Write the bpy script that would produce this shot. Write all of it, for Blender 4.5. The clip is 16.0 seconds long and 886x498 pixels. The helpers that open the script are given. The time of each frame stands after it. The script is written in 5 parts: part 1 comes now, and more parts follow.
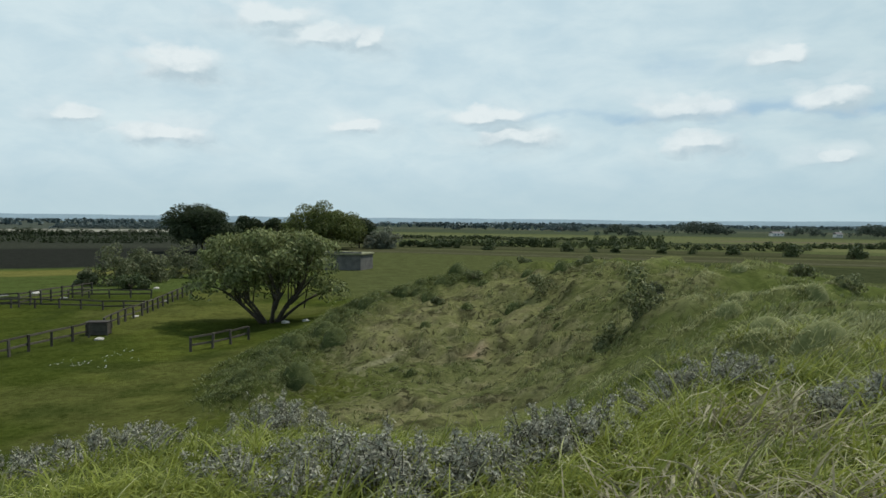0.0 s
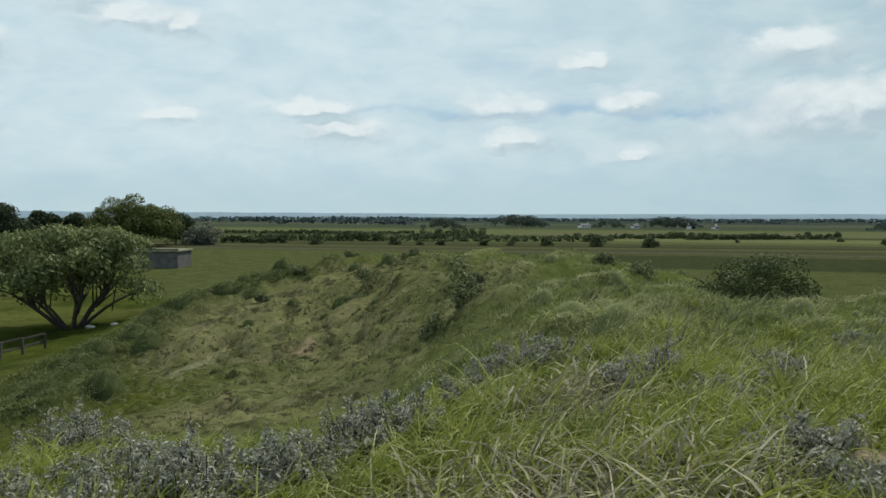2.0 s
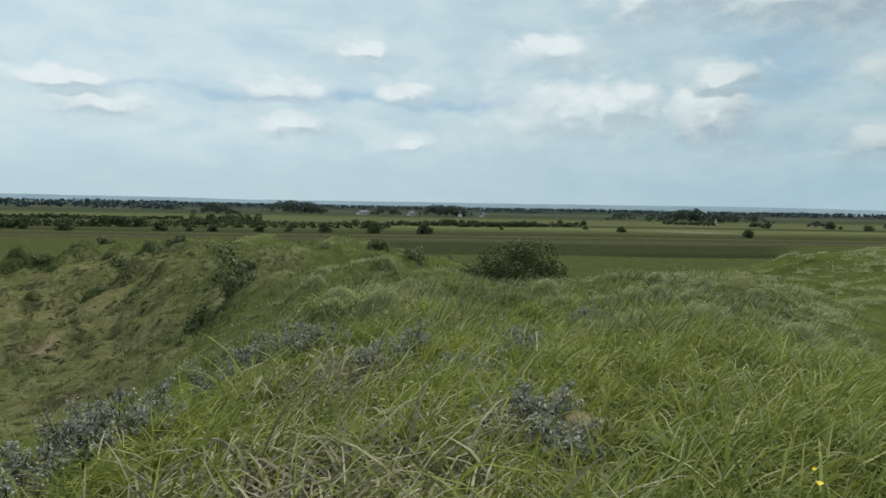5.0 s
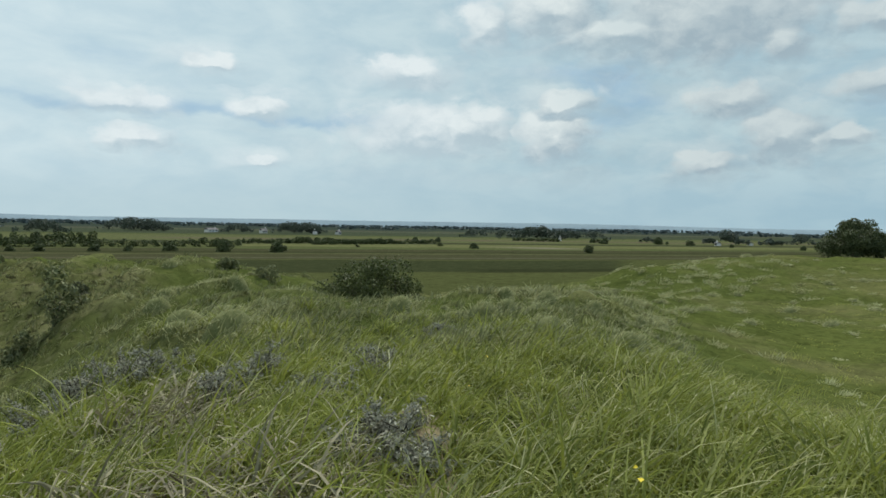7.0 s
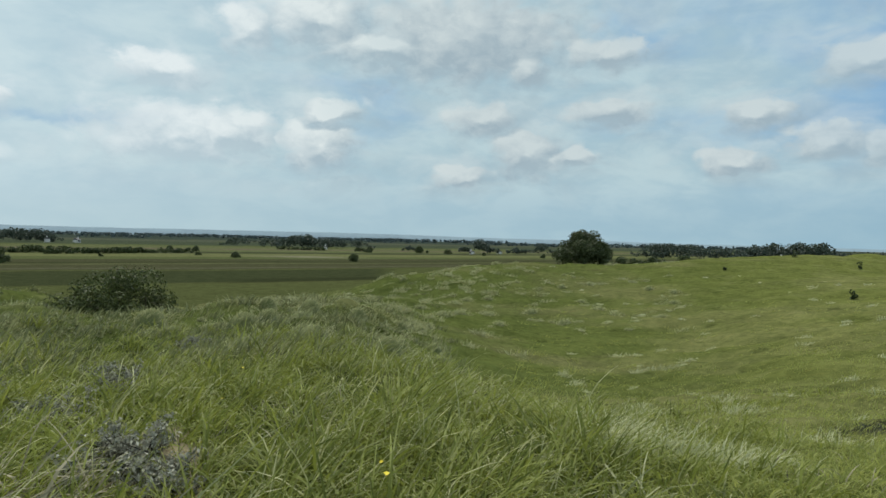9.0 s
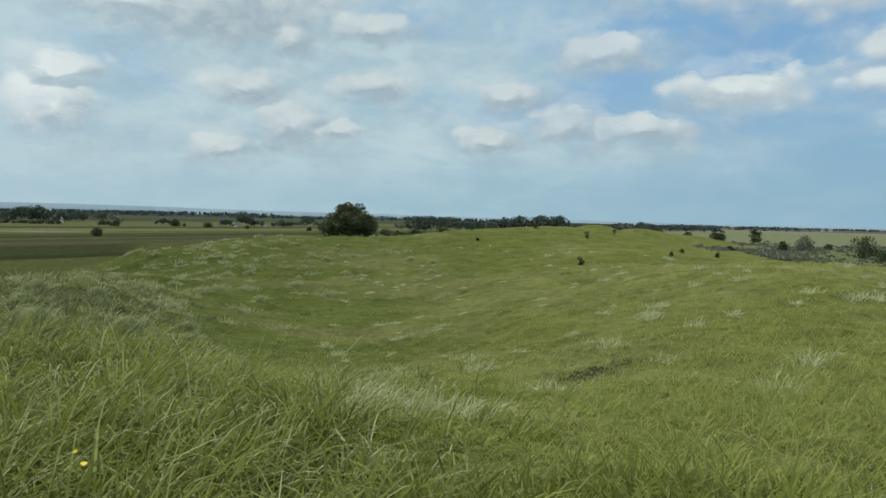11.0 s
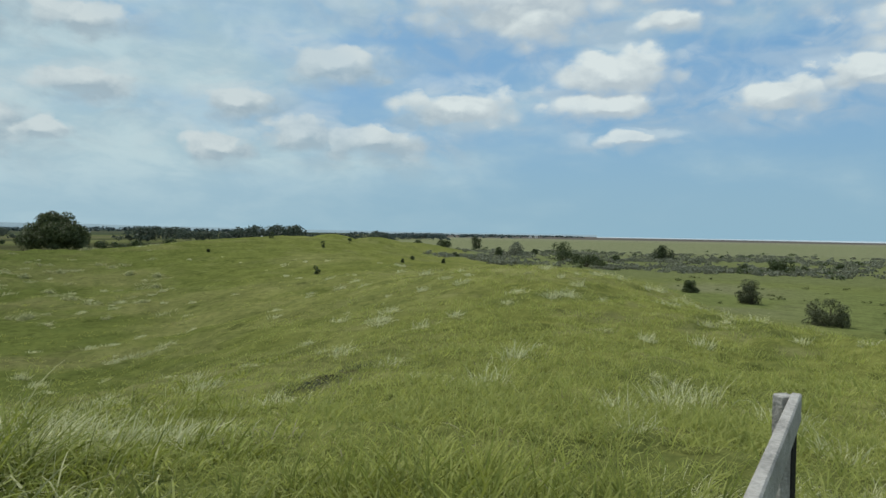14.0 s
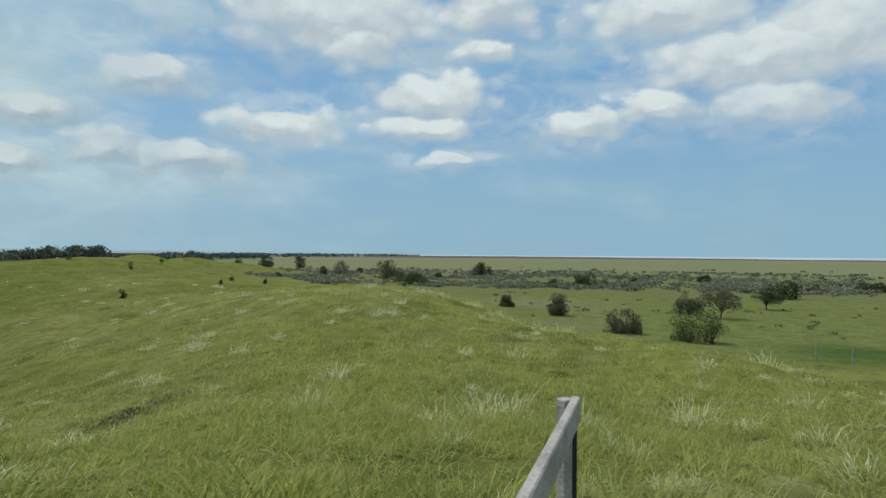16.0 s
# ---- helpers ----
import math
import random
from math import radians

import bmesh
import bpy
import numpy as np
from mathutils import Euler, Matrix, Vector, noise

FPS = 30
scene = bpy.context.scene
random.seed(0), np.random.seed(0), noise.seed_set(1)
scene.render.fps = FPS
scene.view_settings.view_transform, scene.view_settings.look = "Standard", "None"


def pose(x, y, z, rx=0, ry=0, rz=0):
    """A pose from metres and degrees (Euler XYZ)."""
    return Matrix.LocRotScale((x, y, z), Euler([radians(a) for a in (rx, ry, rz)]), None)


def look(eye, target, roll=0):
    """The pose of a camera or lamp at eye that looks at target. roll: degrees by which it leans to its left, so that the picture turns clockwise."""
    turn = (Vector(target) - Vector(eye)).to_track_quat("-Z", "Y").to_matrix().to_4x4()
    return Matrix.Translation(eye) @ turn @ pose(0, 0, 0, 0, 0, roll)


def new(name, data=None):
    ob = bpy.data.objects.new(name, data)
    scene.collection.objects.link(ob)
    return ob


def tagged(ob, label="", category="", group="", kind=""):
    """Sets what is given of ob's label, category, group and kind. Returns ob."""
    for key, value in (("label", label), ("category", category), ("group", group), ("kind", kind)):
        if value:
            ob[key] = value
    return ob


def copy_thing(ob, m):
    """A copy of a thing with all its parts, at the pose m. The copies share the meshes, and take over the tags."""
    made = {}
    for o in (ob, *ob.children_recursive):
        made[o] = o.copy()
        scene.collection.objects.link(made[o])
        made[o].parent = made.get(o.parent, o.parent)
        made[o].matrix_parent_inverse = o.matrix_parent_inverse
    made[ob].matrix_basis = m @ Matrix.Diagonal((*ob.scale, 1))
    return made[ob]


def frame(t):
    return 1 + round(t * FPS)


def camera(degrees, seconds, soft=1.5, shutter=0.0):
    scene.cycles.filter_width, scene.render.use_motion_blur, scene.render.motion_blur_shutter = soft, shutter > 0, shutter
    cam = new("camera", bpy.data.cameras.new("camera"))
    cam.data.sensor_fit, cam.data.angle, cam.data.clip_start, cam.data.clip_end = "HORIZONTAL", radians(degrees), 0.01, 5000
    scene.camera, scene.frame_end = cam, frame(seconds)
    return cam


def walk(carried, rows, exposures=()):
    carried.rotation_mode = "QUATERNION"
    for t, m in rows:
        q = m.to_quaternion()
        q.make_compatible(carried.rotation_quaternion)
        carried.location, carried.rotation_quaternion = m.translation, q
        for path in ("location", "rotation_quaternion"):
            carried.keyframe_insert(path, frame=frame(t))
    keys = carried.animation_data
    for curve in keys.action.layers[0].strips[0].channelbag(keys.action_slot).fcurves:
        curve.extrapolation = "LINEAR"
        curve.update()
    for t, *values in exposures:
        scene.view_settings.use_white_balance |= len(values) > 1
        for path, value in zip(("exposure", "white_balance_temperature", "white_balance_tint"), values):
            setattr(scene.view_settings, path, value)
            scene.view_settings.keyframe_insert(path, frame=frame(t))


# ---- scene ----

# ---------------------------------------------------------------- camera
cam = camera(65.9, 16.0, soft=1.5)
walk(cam, [
    (0.0, pose(-0.046, 0.438, 9.412, 87.81, -0.56, -0.00)),
    (0.5, pose(-0.010, 0.442, 9.412, 87.93, -0.41, -3.45)),
    (1.0, pose(0.029, 0.439, 9.411, 88.08, -0.12, -7.19)),
    (1.5, pose(0.065, 0.434, 9.409, 87.89, -0.03, -10.67)),
    (2.0, pose(0.104, 0.437, 9.402, 87.40, -0.25, -14.33)),
    (2.5, pose(0.146, 0.431, 9.398, 87.13, -0.79, -18.16)),
    (3.0, pose(0.194, 0.436, 9.391, 86.60, -0.75, -21.66)),
    (3.5, pose(0.241, 0.433, 9.386, 86.12, -0.34, -24.77)),
    (4.0, pose(0.292, 0.419, 9.384, 85.98, -0.20, -27.59)),
    (6.5, pose(0.408, 0.366, 9.406, 87.86, -1.63, -41.02)),
    (7.0, pose(0.382, 0.340, 9.409, 88.14, -1.04, -44.70)),
    (7.5, pose(0.374, 0.304, 9.407, 88.70, -1.31, -49.40)),
    (8.0, pose(0.365, 0.270, 9.410, 89.27, -1.56, -54.22)),
    (8.5, pose(0.355, 0.254, 9.410, 89.87, -1.72, -58.82)),
    (9.0, pose(0.355, 0.226, 9.403, 89.28, -1.36, -64.16)),
    (9.5, pose(0.375, 0.164, 9.402, 89.24, -0.63, -70.43)),
    (10.0, pose(0.414, 0.100, 9.389, 88.41, -0.83, -74.85)),
    (12.5, pose(0.455, -0.084, 9.383, 87.96, -1.11, -96.13)),
    (13.0, pose(0.458, -0.106, 9.384, 88.23, -0.89, -99.33)),
    (13.5, pose(0.459, -0.126, 9.388, 88.47, -0.79, -102.14)),
    (14.0, pose(0.449, -0.147, 9.392, 88.67, -0.93, -105.31)),
    (14.5, pose(0.425, -0.171, 9.394, 88.94, -1.16, -108.51)),
    (15.0, pose(0.397, -0.193, 9.401, 89.54, -1.09, -112.16)),
    (15.5, pose(0.370, -0.191, 9.408, 90.41, -0.52, -116.13)),
    (16.0, pose(0.354, -0.186, 9.407, 90.40, -0.41, -119.90)),
], exposures=[(0.0, 0.0), (16.0, 0.0)])

# ---------------------------------------------------------------- sun and sky
SUN_AZ, SUN_EL = 58.0, 59.0          # bearing clockwise from +y, height above the horizon
SKY = 0.085                          # strength of the world

sun_lamp = bpy.data.lights.new("sun", "SUN")
sun_lamp.energy, sun_lamp.angle, sun_lamp.color = 3.6, radians(0.6), (1.0, 0.95, 0.86)
sun = new("sun", sun_lamp)
sun.matrix_world = look((math.sin(radians(SUN_AZ)) * math.cos(radians(SUN_EL)) * 100,
                         math.cos(radians(SUN_AZ)) * math.cos(radians(SUN_EL)) * 100,
                         math.sin(radians(SUN_EL)) * 100), (0, 0, 0))


class Graph:
    """Short-hand for building a node tree."""

    def __init__(self, tree):
        self.tree = tree
        tree.nodes.clear()

    def node(self, kind, ins=None):
        n = self.tree.nodes.new(kind)
        self.feed(n, ins or {})
        return n

    def feed(self, n, ins):
        for key, value in ins.items():
            if isinstance(value, bpy.types.NodeSocket):
                self.tree.links.new(value, n.inputs[key])
            else:
                n.inputs[key].default_value = value

    def math(self, op, a, b=0.0, c=0.0, clamp=False):
        n = self.node("ShaderNodeMath", {0: a, 1: b, 2: c})
        n.operation, n.use_clamp = op, clamp
        return n.outputs[0]

    def vec(self, op, a, b=(0, 0, 0)):
        n = self.node("ShaderNodeVectorMath", {0: a, 1: b})
        n.operation = op
        return n

    def noise(self, vector, scale, detail=4.0, rough=0.55, warp=0.0):
        return self.node("ShaderNodeTexNoise", {"Vector": vector, "Scale": scale, "Detail": detail,
                                                "Roughness": rough, "Distortion": warp})

    def step(self, value, lo, hi, to0=0.0, to1=1.0):
        n = self.node("ShaderNodeMapRange")
        n.interpolation_type = "SMOOTHSTEP"
        self.feed(n, {"Value": value, "From Min": lo, "From Max": hi, "To Min": to0, "To Max": to1})
        return n.outputs[0]

    def mix(self, fac, a, b, blend="MIX"):
        n = self.node("ShaderNodeMix")
        n.data_type, n.blend_type = "RGBA", blend
        self.feed(n, {0: fac, 6: a, 7: b})
        return n.outputs[2]


# the cumulus of the day: bearing, height, half width, half height, in degrees
CUMULUS_NORTH = [
    (-14.1, 15.8, 2.8, 0.7), (-10.1, 14.8, 3.3, 0.7), (-6.4, 14.5, 1.4, 0.7), (-20.9, 11.7, 2.7, 0.9), (-22.2, 6.6, 2.9, 0.6),
    (-28.1, 7.6, 1.7, 0.4), (5.8, 7.2, 2.9, 0.8), (19.4, 8.9, 2.9, 0.7), (20.3, 6.3, 2.2, 0.7), (29.5, 9.1, 1.9, 0.7),
    (4.0, 8.7, 2.8, 0.5), (-7.2, 7.9, 1.6, 0.4), (29.4, 5.1, 1.4, 0.4), (25.7, 12.5, 1.7, 0.5), (42.6, 7.7, 4.6, 1.5), (46.6, 7.9, 3.0, 1.2)]
CUMULUS_EAST = [
    (53.6, 7.5, 2.5, 1.5), (58.9, 15.4, 4.6, 1.1), (65.2, 16.2, 8.0, 2.4), (70.7, 13.8, 1.7, 1.1), (53.6, 17.2, 4.1, 1.4),
    (48.0, 16.1, 1.7, 1.2), (67.2, 10.0, 2.4, 0.9), (54.6, 10.1, 2.3, 0.7), (41.5, 12.3, 2.6, 0.9), (70.9, 7.3, 2.4, 1.4), (74.6, 6.9, 1.7, 0.6),
    (65.8, 5.3, 2.2, 0.7), (77.4, 10.6, 2.7, 0.9), (87.0, 6.7, 2.0, 0.7), (93.6, 7.9, 2.4, 1.0), (88.8, 10.2, 2.2, 0.9), (77.1, 15.2, 2.8, 0.8)]
CUMULUS_SEA = [
    (111.1, 19.0, 8.6, 2.5), (113.0, 17.0, 3.3, 1.6), (123.4, 19.8, 3.8, 1.9), (118.9, 12.8, 4.3, 1.5), (118.7, 10.4, 4.3, 0.8), 
    (106.1, 10.3, 4.3, 1.1), (99.4, 7.4, 4.0, 1.2), (96.1, 13.4, 3.4, 1.2), (131.2, 10.5, 3.3, 1.1), (137.1, 11.9, 3.2, 1.0), (144.5, 14.9, 7.6, 2.1),
    (150.5, 15.8, 5.4, 3.0), (137.9, 18.8, 5.9, 1.8), (145.7, 11.5, 4.5, 1.5), (123.2, 16.6, 2.5, 0.8), (120.4, 7.8, 2.6, 0.5)]


def build_sky():
    world = bpy.data.worlds.new("sky")
    scene.world = world
    world.use_nodes = True
    g = Graph(world.node_tree)
    air = g.node("ShaderNodeTexSky")
    air.sky_type, air.sun_disc = "NISHITA", False
    air.sun_elevation, air.sun_rotation = radians(SUN_EL), radians(SUN_AZ)
    air.air_density, air.dust_density, air.ozone_density = 1.0, 1.0, 1.0
    sky = air.outputs[0]
    way = g.node("ShaderNodeTexCoord").outputs["Generated"]
    x, y, z = g.node("ShaderNodeSeparateXYZ", {0: way}).outputs
    az = g.math("MULTIPLY", g.math("ARCTAN2", x, y), 57.2958)
    el = g.math("MULTIPLY", g.math("ARCSINE", z), 57.2958)
    flat = g.node("ShaderNodeCombineXYZ", {0: az, 1: el}).outputs[0]
    # puffs: distance to the nearest cloud, with a ragged edge
    coarse = g.noise(g.vec("MULTIPLY", flat, (0.55, 0.9, 0)).outputs[0], 0.6, 3, 0.5)
    rag = g.vec("MULTIPLY", g.vec("SUBTRACT", coarse.outputs["Color"], (0.5, 0.5, 0.5)).outputs[0], (3.2, 1.6, 0)).outputs[0]
    spot = g.vec("ADD", flat, rag).outputs[0]

    def nearest(where):
        best = None
        for a, e, w, h in CUMULUS_NORTH + CUMULUS_EAST + CUMULUS_SEA:
            big, tall = (1.1, 1.4) if a < 38 else (1.2, 1.55) if a < 95 else (1.1, 1.3)
            off = g.vec("MULTIPLY", g.vec("SUBTRACT", where, (a, e, 0)).outputs[0], (1 / (w * big), 1 / (h * tall), 0)).outputs[0]
            off = g.vec("MAXIMUM", off, g.vec("MULTIPLY", off, (-1, -1.15, 0)).outputs[0]).outputs[0]
            square = g.vec("MULTIPLY", off, off).outputs[0]
            d = g.vec("DOT_PRODUCT", square, off).outputs["Value"]
            best = d if best is None else g.math("MINIMUM", best, d)
        return g.math("POWER", best, 0.3333)

    near = nearest(spot)
    near_up = nearest(g.vec("ADD", spot, (-0.3, 0.55, 0)).outputs[0])
    thick = g.noise(g.vec("MULTIPLY", flat, (0.08, 0.1, 0)).outputs[0], 1.0, 2, 0.5).outputs[0]
    grain = g.noise(g.vec("MULTIPLY", flat, (0.8, 1.2, 0)).outputs[0], 1.0, 7, 0.6, 0.3)
    jog = g.vec("MULTIPLY", g.vec("SUBTRACT", grain.outputs["Color"], (0.5, 0.5, 0.5)).outputs[0], (1.1, 0.9, 0)).outputs[0]
    cell = g.node("ShaderNodeTexVoronoi", {"Vector": g.vec("MULTIPLY", g.vec("ADD", flat, jog).outputs[0], (0.46, 0.68, 0)).outputs[0], "Scale": 1.0})
    cell.feature = "SMOOTH_F1"
    cell.inputs["Smoothness"].default_value = 0.6
    head = g.math("SUBTRACT", cell.outputs["Distance"], 0.4)
    billow = g.math("SUBTRACT", grain.outputs[0], g.math("MULTIPLY", head, 0.6))
    edge = g.math("ADD", near, g.math("ADD", g.math("MULTIPLY", head, g.step(az, 50, 95, 0.5, 0.85)), g.math("MULTIPLY", g.math("SUBTRACT", grain.outputs[0], 0.5), g.step(az, 50, 95, 1.1, 0.7))))
    crown = g.step(g.math("SUBTRACT", near_up, near), -0.25, 0.35)
    lo = g.math("ADD", 0.5, g.math("MULTIPLY", crown, 0.25))
    hi = g.math("SUBTRACT", 1.6, g.math("MULTIPLY", crown, g.step(az, 40, 75, 0.1, 0.35)))
    puff = g.math("MULTIPLY", g.step(edge, hi, lo), g.step(thick, 0.3, 0.55, 0.8, 1.0))
    mist = g.noise(g.vec("MULTIPLY", flat, (0.22, 0.42, 0)).outputs[0], 1.0, 5, 0.5, 0.6).outputs[0]
    wisp = g.math("MULTIPLY", g.step(near, 2.8, 0.9), g.step(mist, 0.38, 0.64, 0.0, 0.5))
    # more of the same, higher up and behind
    high = g.vec("DIVIDE", way, g.node("ShaderNodeCombineXYZ", {0: g.math("ADD", z, 0.15), 1: g.math("ADD", z, 0.15), 2: 1.0}).outputs[0]).outputs[0]
    deck = g.noise(g.vec("MULTIPLY", high, (1, 1, 0)).outputs[0], 2.1, 6, 0.6, 0.4).outputs[0]
    upper = g.math("MULTIPLY", g.step(deck, 0.48, 0.66), g.step(el, 19, 27))
    # thin sheet of high cloud, thick on the sunny side, torn into streaks; it ends towards the sea
    sheet_n = g.noise(g.vec("MULTIPLY", flat, (0.05, 0.14, 0)).outputs[0], 1.0, 4, 0.5, 0.4).outputs[0]
    sheet_f = g.noise(g.vec("MULTIPLY", flat, (0.13, 0.27, 0)).outputs[0], 1.0, 6, 0.55, 0.2).outputs[0]
    reach = g.math("ADD", g.math("ADD", g.step(az, 116, 76, 0, 0.8), g.step(az, 62, 30, 0, 0.25)), g.step(az, 175, 195, 0, 0.6))
    streak = g.step(g.math("ABSOLUTE", g.math("SUBTRACT", el, g.math("ADD", 8.6, g.math("MULTIPLY", g.math("SUBTRACT", sheet_f, 0.5), 5.0)))), 1.2, 0.0, 0.0, 0.22)
    streak = g.math("MULTIPLY", streak, g.math("MULTIPLY", g.step(az, -8, 6), g.step(az, 62, 50)))
    sheet = g.math("ADD", g.math("MULTIPLY", sheet_n, 0.7), g.math("MULTIPLY", sheet_f, 0.4))
    sheet = g.math("SUBTRACT", g.math("ADD", sheet, g.math("MULTIPLY", reach, 0.42)), streak)
    sheet = g.math("MULTIPLY", g.step(sheet, 0.52, 0.90), g.step(el, 1.0, 6.0, 0.35, 1.0))
    lumps = g.noise(g.vec("MULTIPLY", flat, (0.18, 0.42, 0)).outputs[0], 1.0, 6, 0.58, 0.3).outputs[0]
    # tone of the puffs: white tops, grey-blue undersides
    tone = g.math("ADD", g.math("MULTIPLY", crown, 0.95), g.math("MULTIPLY", g.math("SUBTRACT", billow, 0.43), 1.1), clamp=True)
    tone = g.math("MULTIPLY", tone, g.math("SUBTRACT", 1.0, g.math("MULTIPLY", g.step(az, 56, 68), g.step(az, 106, 94, 0.0, 0.3))))
    k = 1.0 / SKY
    north = g.step(az, 62, 40)
    shade = g.mix(g.step(az, 98, 112), (0.35 * k, 0.45 * k, 0.51 * k, 1), (0.47 * k, 0.55 * k, 0.59 * k, 1))
    shade = g.mix(north, shade, (0.48 * k, 0.60 * k, 0.66 * k, 1))
    cloud = g.mix(tone, shade, g.mix(north, (0.70 * k, 0.775 * k, 0.77 * k, 1), (0.775 * k, 0.85 * k, 0.865 * k, 1)))
    veil = g.mix(g.step(az, 2, 66), (0.62 * k, 0.76 * k, 0.805 * k, 1), (0.45 * k, 0.60 * k, 0.65 * k, 1))
    veil = g.mix(1.0, veil, g.mix(g.step(g.math("ADD", 0.5, g.math("MULTIPLY", g.math("SUBTRACT", lumps, 0.5), g.step(az, 25, 75, 0.5, 1.1))), 0.35, 0.65), (0.88, 0.92, 0.95, 1), (1.12, 1.08, 1.05, 1)), "MULTIPLY")
    haze = g.mix(g.step(az, 20, 110), (0.455 * k, 0.605 * k, 0.655 * k, 1), (0.28 * k, 0.46 * k, 0.57 * k, 1))
    sky = g.mix(0.75, sky, (0.19 * k, 0.41 * k, 0.66 * k, 1))
    sky = g.mix(g.step(el, 13.0, -1.0, 0.0, 0.95), sky, haze)
    out = g.mix(g.math("MULTIPLY", sheet, 0.92), sky, veil)
    out = g.mix(g.math("MULTIPLY", g.math("MAXIMUM", g.math("MAXIMUM", puff, wisp), upper), 0.95), out, cloud)
    bg = g.node("ShaderNodeBackground", {"Color": out, "Strength": SKY})
    g.node("ShaderNodeOutputWorld", {"Surface": bg.outputs[0]})


build_sky()


# ---------------------------------------------------------------- materials
def material(name, dark, light, scale=3.0, rough=0.85, fine=40.0, bump=0.3, metal=0.0, pick="", thin=0.0, stretch=(1, 1, 1), spread=0.5):
    """A rough natural surface: two tones, mottled at two scales; pick 'island' or 'object' adds a shade for each piece."""
    m = bpy.data.materials.new(name)
    m.use_nodes = True
    g = Graph(m.node_tree)
    co = g.vec("MULTIPLY", g.node("ShaderNodeTexCoord").outputs["Object"], stretch).outputs[0]
    a = g.noise(co, scale, 5, 0.6).outputs[0]
    b = g.noise(co, fine, 3, 0.6).outputs[0]
    fac = g.math("ADD", g.math("MULTIPLY", g.step(a, 0.3, 0.7), 0.6), g.math("MULTIPLY", g.step(b, 0.3, 0.7), 0.4))
    if pick == "island":
        r = g.node("ShaderNodeNewGeometry").outputs["Random Per Island"]
        fac = g.math("ADD", g.math("MULTIPLY", fac, 1 - spread), g.math("MULTIPLY", r, spread))
    elif pick == "object":
        r = g.node("ShaderNodeObjectInfo").outputs["Random"]
        fac = g.math("ADD", g.math("MULTIPLY", fac, 1 - spread), g.math("MULTIPLY", r, spread))
    col = g.mix(fac, (*dark, 1), (*light, 1))
    relief = g.node("ShaderNodeBump", {"Strength": bump, "Distance": 0.02, "Height": b}).outputs[0]
    bsdf = g.node("ShaderNodeBsdfPrincipled", {"Base Color": col, "Roughness": rough, "Metallic": metal, "Normal": relief,
                                               "Specular IOR Level": 0.25})
    shader = bsdf.outputs[0]
    if thin:
        glow = g.node("ShaderNodeBsdfTranslucent", {"Color": col})
        shader = g.node("ShaderNodeMixShader", {0: thin, 1: shader, 2: glow.outputs[0]}).outputs[0]
    g.node("ShaderNodeOutputMaterial", {"Surface": shader})
    return m


def leafy(name, dark, light, thin=0.3, rough=0.6, spread=0.7):
    return material(name, dark, light, 0.8, rough, 6.0, 0.0, pick="island", thin=thin, spread=spread)


M_WILLOW = leafy("willow_leaves", (0.038, 0.054, 0.015), (0.275, 0.305, 0.12), thin=0.28, spread=0.8)
M_SALLOW = leafy("sallow_leaves", (0.05, 0.06, 0.025), (0.20, 0.215, 0.11), thin=0.3, spread=0.7)
M_DARKTREE = leafy("broadleaf_crown", (0.016, 0.027, 0.010), (0.045, 0.065, 0.022))
M_TOPTREE = leafy("sycamore_crown", (0.026, 0.04, 0.011), (0.165, 0.19, 0.047))
M_ROUNDTREE = leafy("round_tree_crown", (0.022, 0.034, 0.013), (0.105, 0.13, 0.052), spread=0.8)
M_SHRUB = leafy("hawthorn_leaves", (0.034, 0.05, 0.02), (0.09, 0.115, 0.045))
M_ELDER = leafy("elder_bush_leaves", (0.032, 0.045, 0.015), (0.22, 0.24, 0.11), thin=0.3, spread=0.85)
M_THICKET = leafy("thicket_leaves", (0.024, 0.034, 0.011), (0.105, 0.13, 0.042), thin=0.25, spread=0.75)
M_DUSKSHRUB = leafy("old_hawthorn_leaves", (0.038, 0.047, 0.024), (0.095, 0.108, 0.055))
M_BRIGHTSHRUB = leafy("elder_leaves", (0.035, 0.06, 0.015), (0.10, 0.14, 0.035))
M_GREYLEAF = leafy("buckthorn_leaves", (0.08, 0.083, 0.06), (0.46, 0.455, 0.365), thin=0.25, rough=0.9, spread=0.85)
M_SCRUB = leafy("marsh_scrub", (0.115, 0.128, 0.086), (0.20, 0.212, 0.155), thin=0.3, spread=0.5)
# leaves of the distant woods, with the haze of distance mixed into both colours
M_HAZYWOOD = leafy("hazed_woodland_leaves", (0.036, 0.052, 0.04), (0.075, 0.098, 0.072))
M_HAZYFARWOOD = leafy("haze_blue_leaves", (0.06, 0.086, 0.088), (0.10, 0.135, 0.132), thin=0.1)
M_BARK = material("bark", (0.03, 0.025, 0.018), (0.10, 0.085, 0.065), 4.0, 0.9, 30.0, 0.6, stretch=(3, 3, 0.6))
M_STEM = material("dark_stems", (0.02, 0.018, 0.016), (0.06, 0.05, 0.045), 8.0, 0.9, 60.0, 0.4)
M_WOOD = material("weathered_timber", (0.16, 0.155, 0.145), (0.36, 0.35, 0.33), 5.0, 0.85, 70.0, 0.5, stretch=(1, 1, 1))
M_OLDWOOD = material("dark_timber", (0.028, 0.025, 0.019), (0.10, 0.09, 0.07), 3.0, 0.9, 40.0, 0.5, pick="object")
M_BLACKSTRIP = material("flat_black", (0.006, 0.006, 0.006), (0.02, 0.02, 0.02), 9.0, 0.6, 60.0, 0.2)
M_CONCRETE = material("grey_concrete", (0.06, 0.06, 0.055), (0.14, 0.137, 0.125), 0.8, 0.9, 12.0, 0.5)
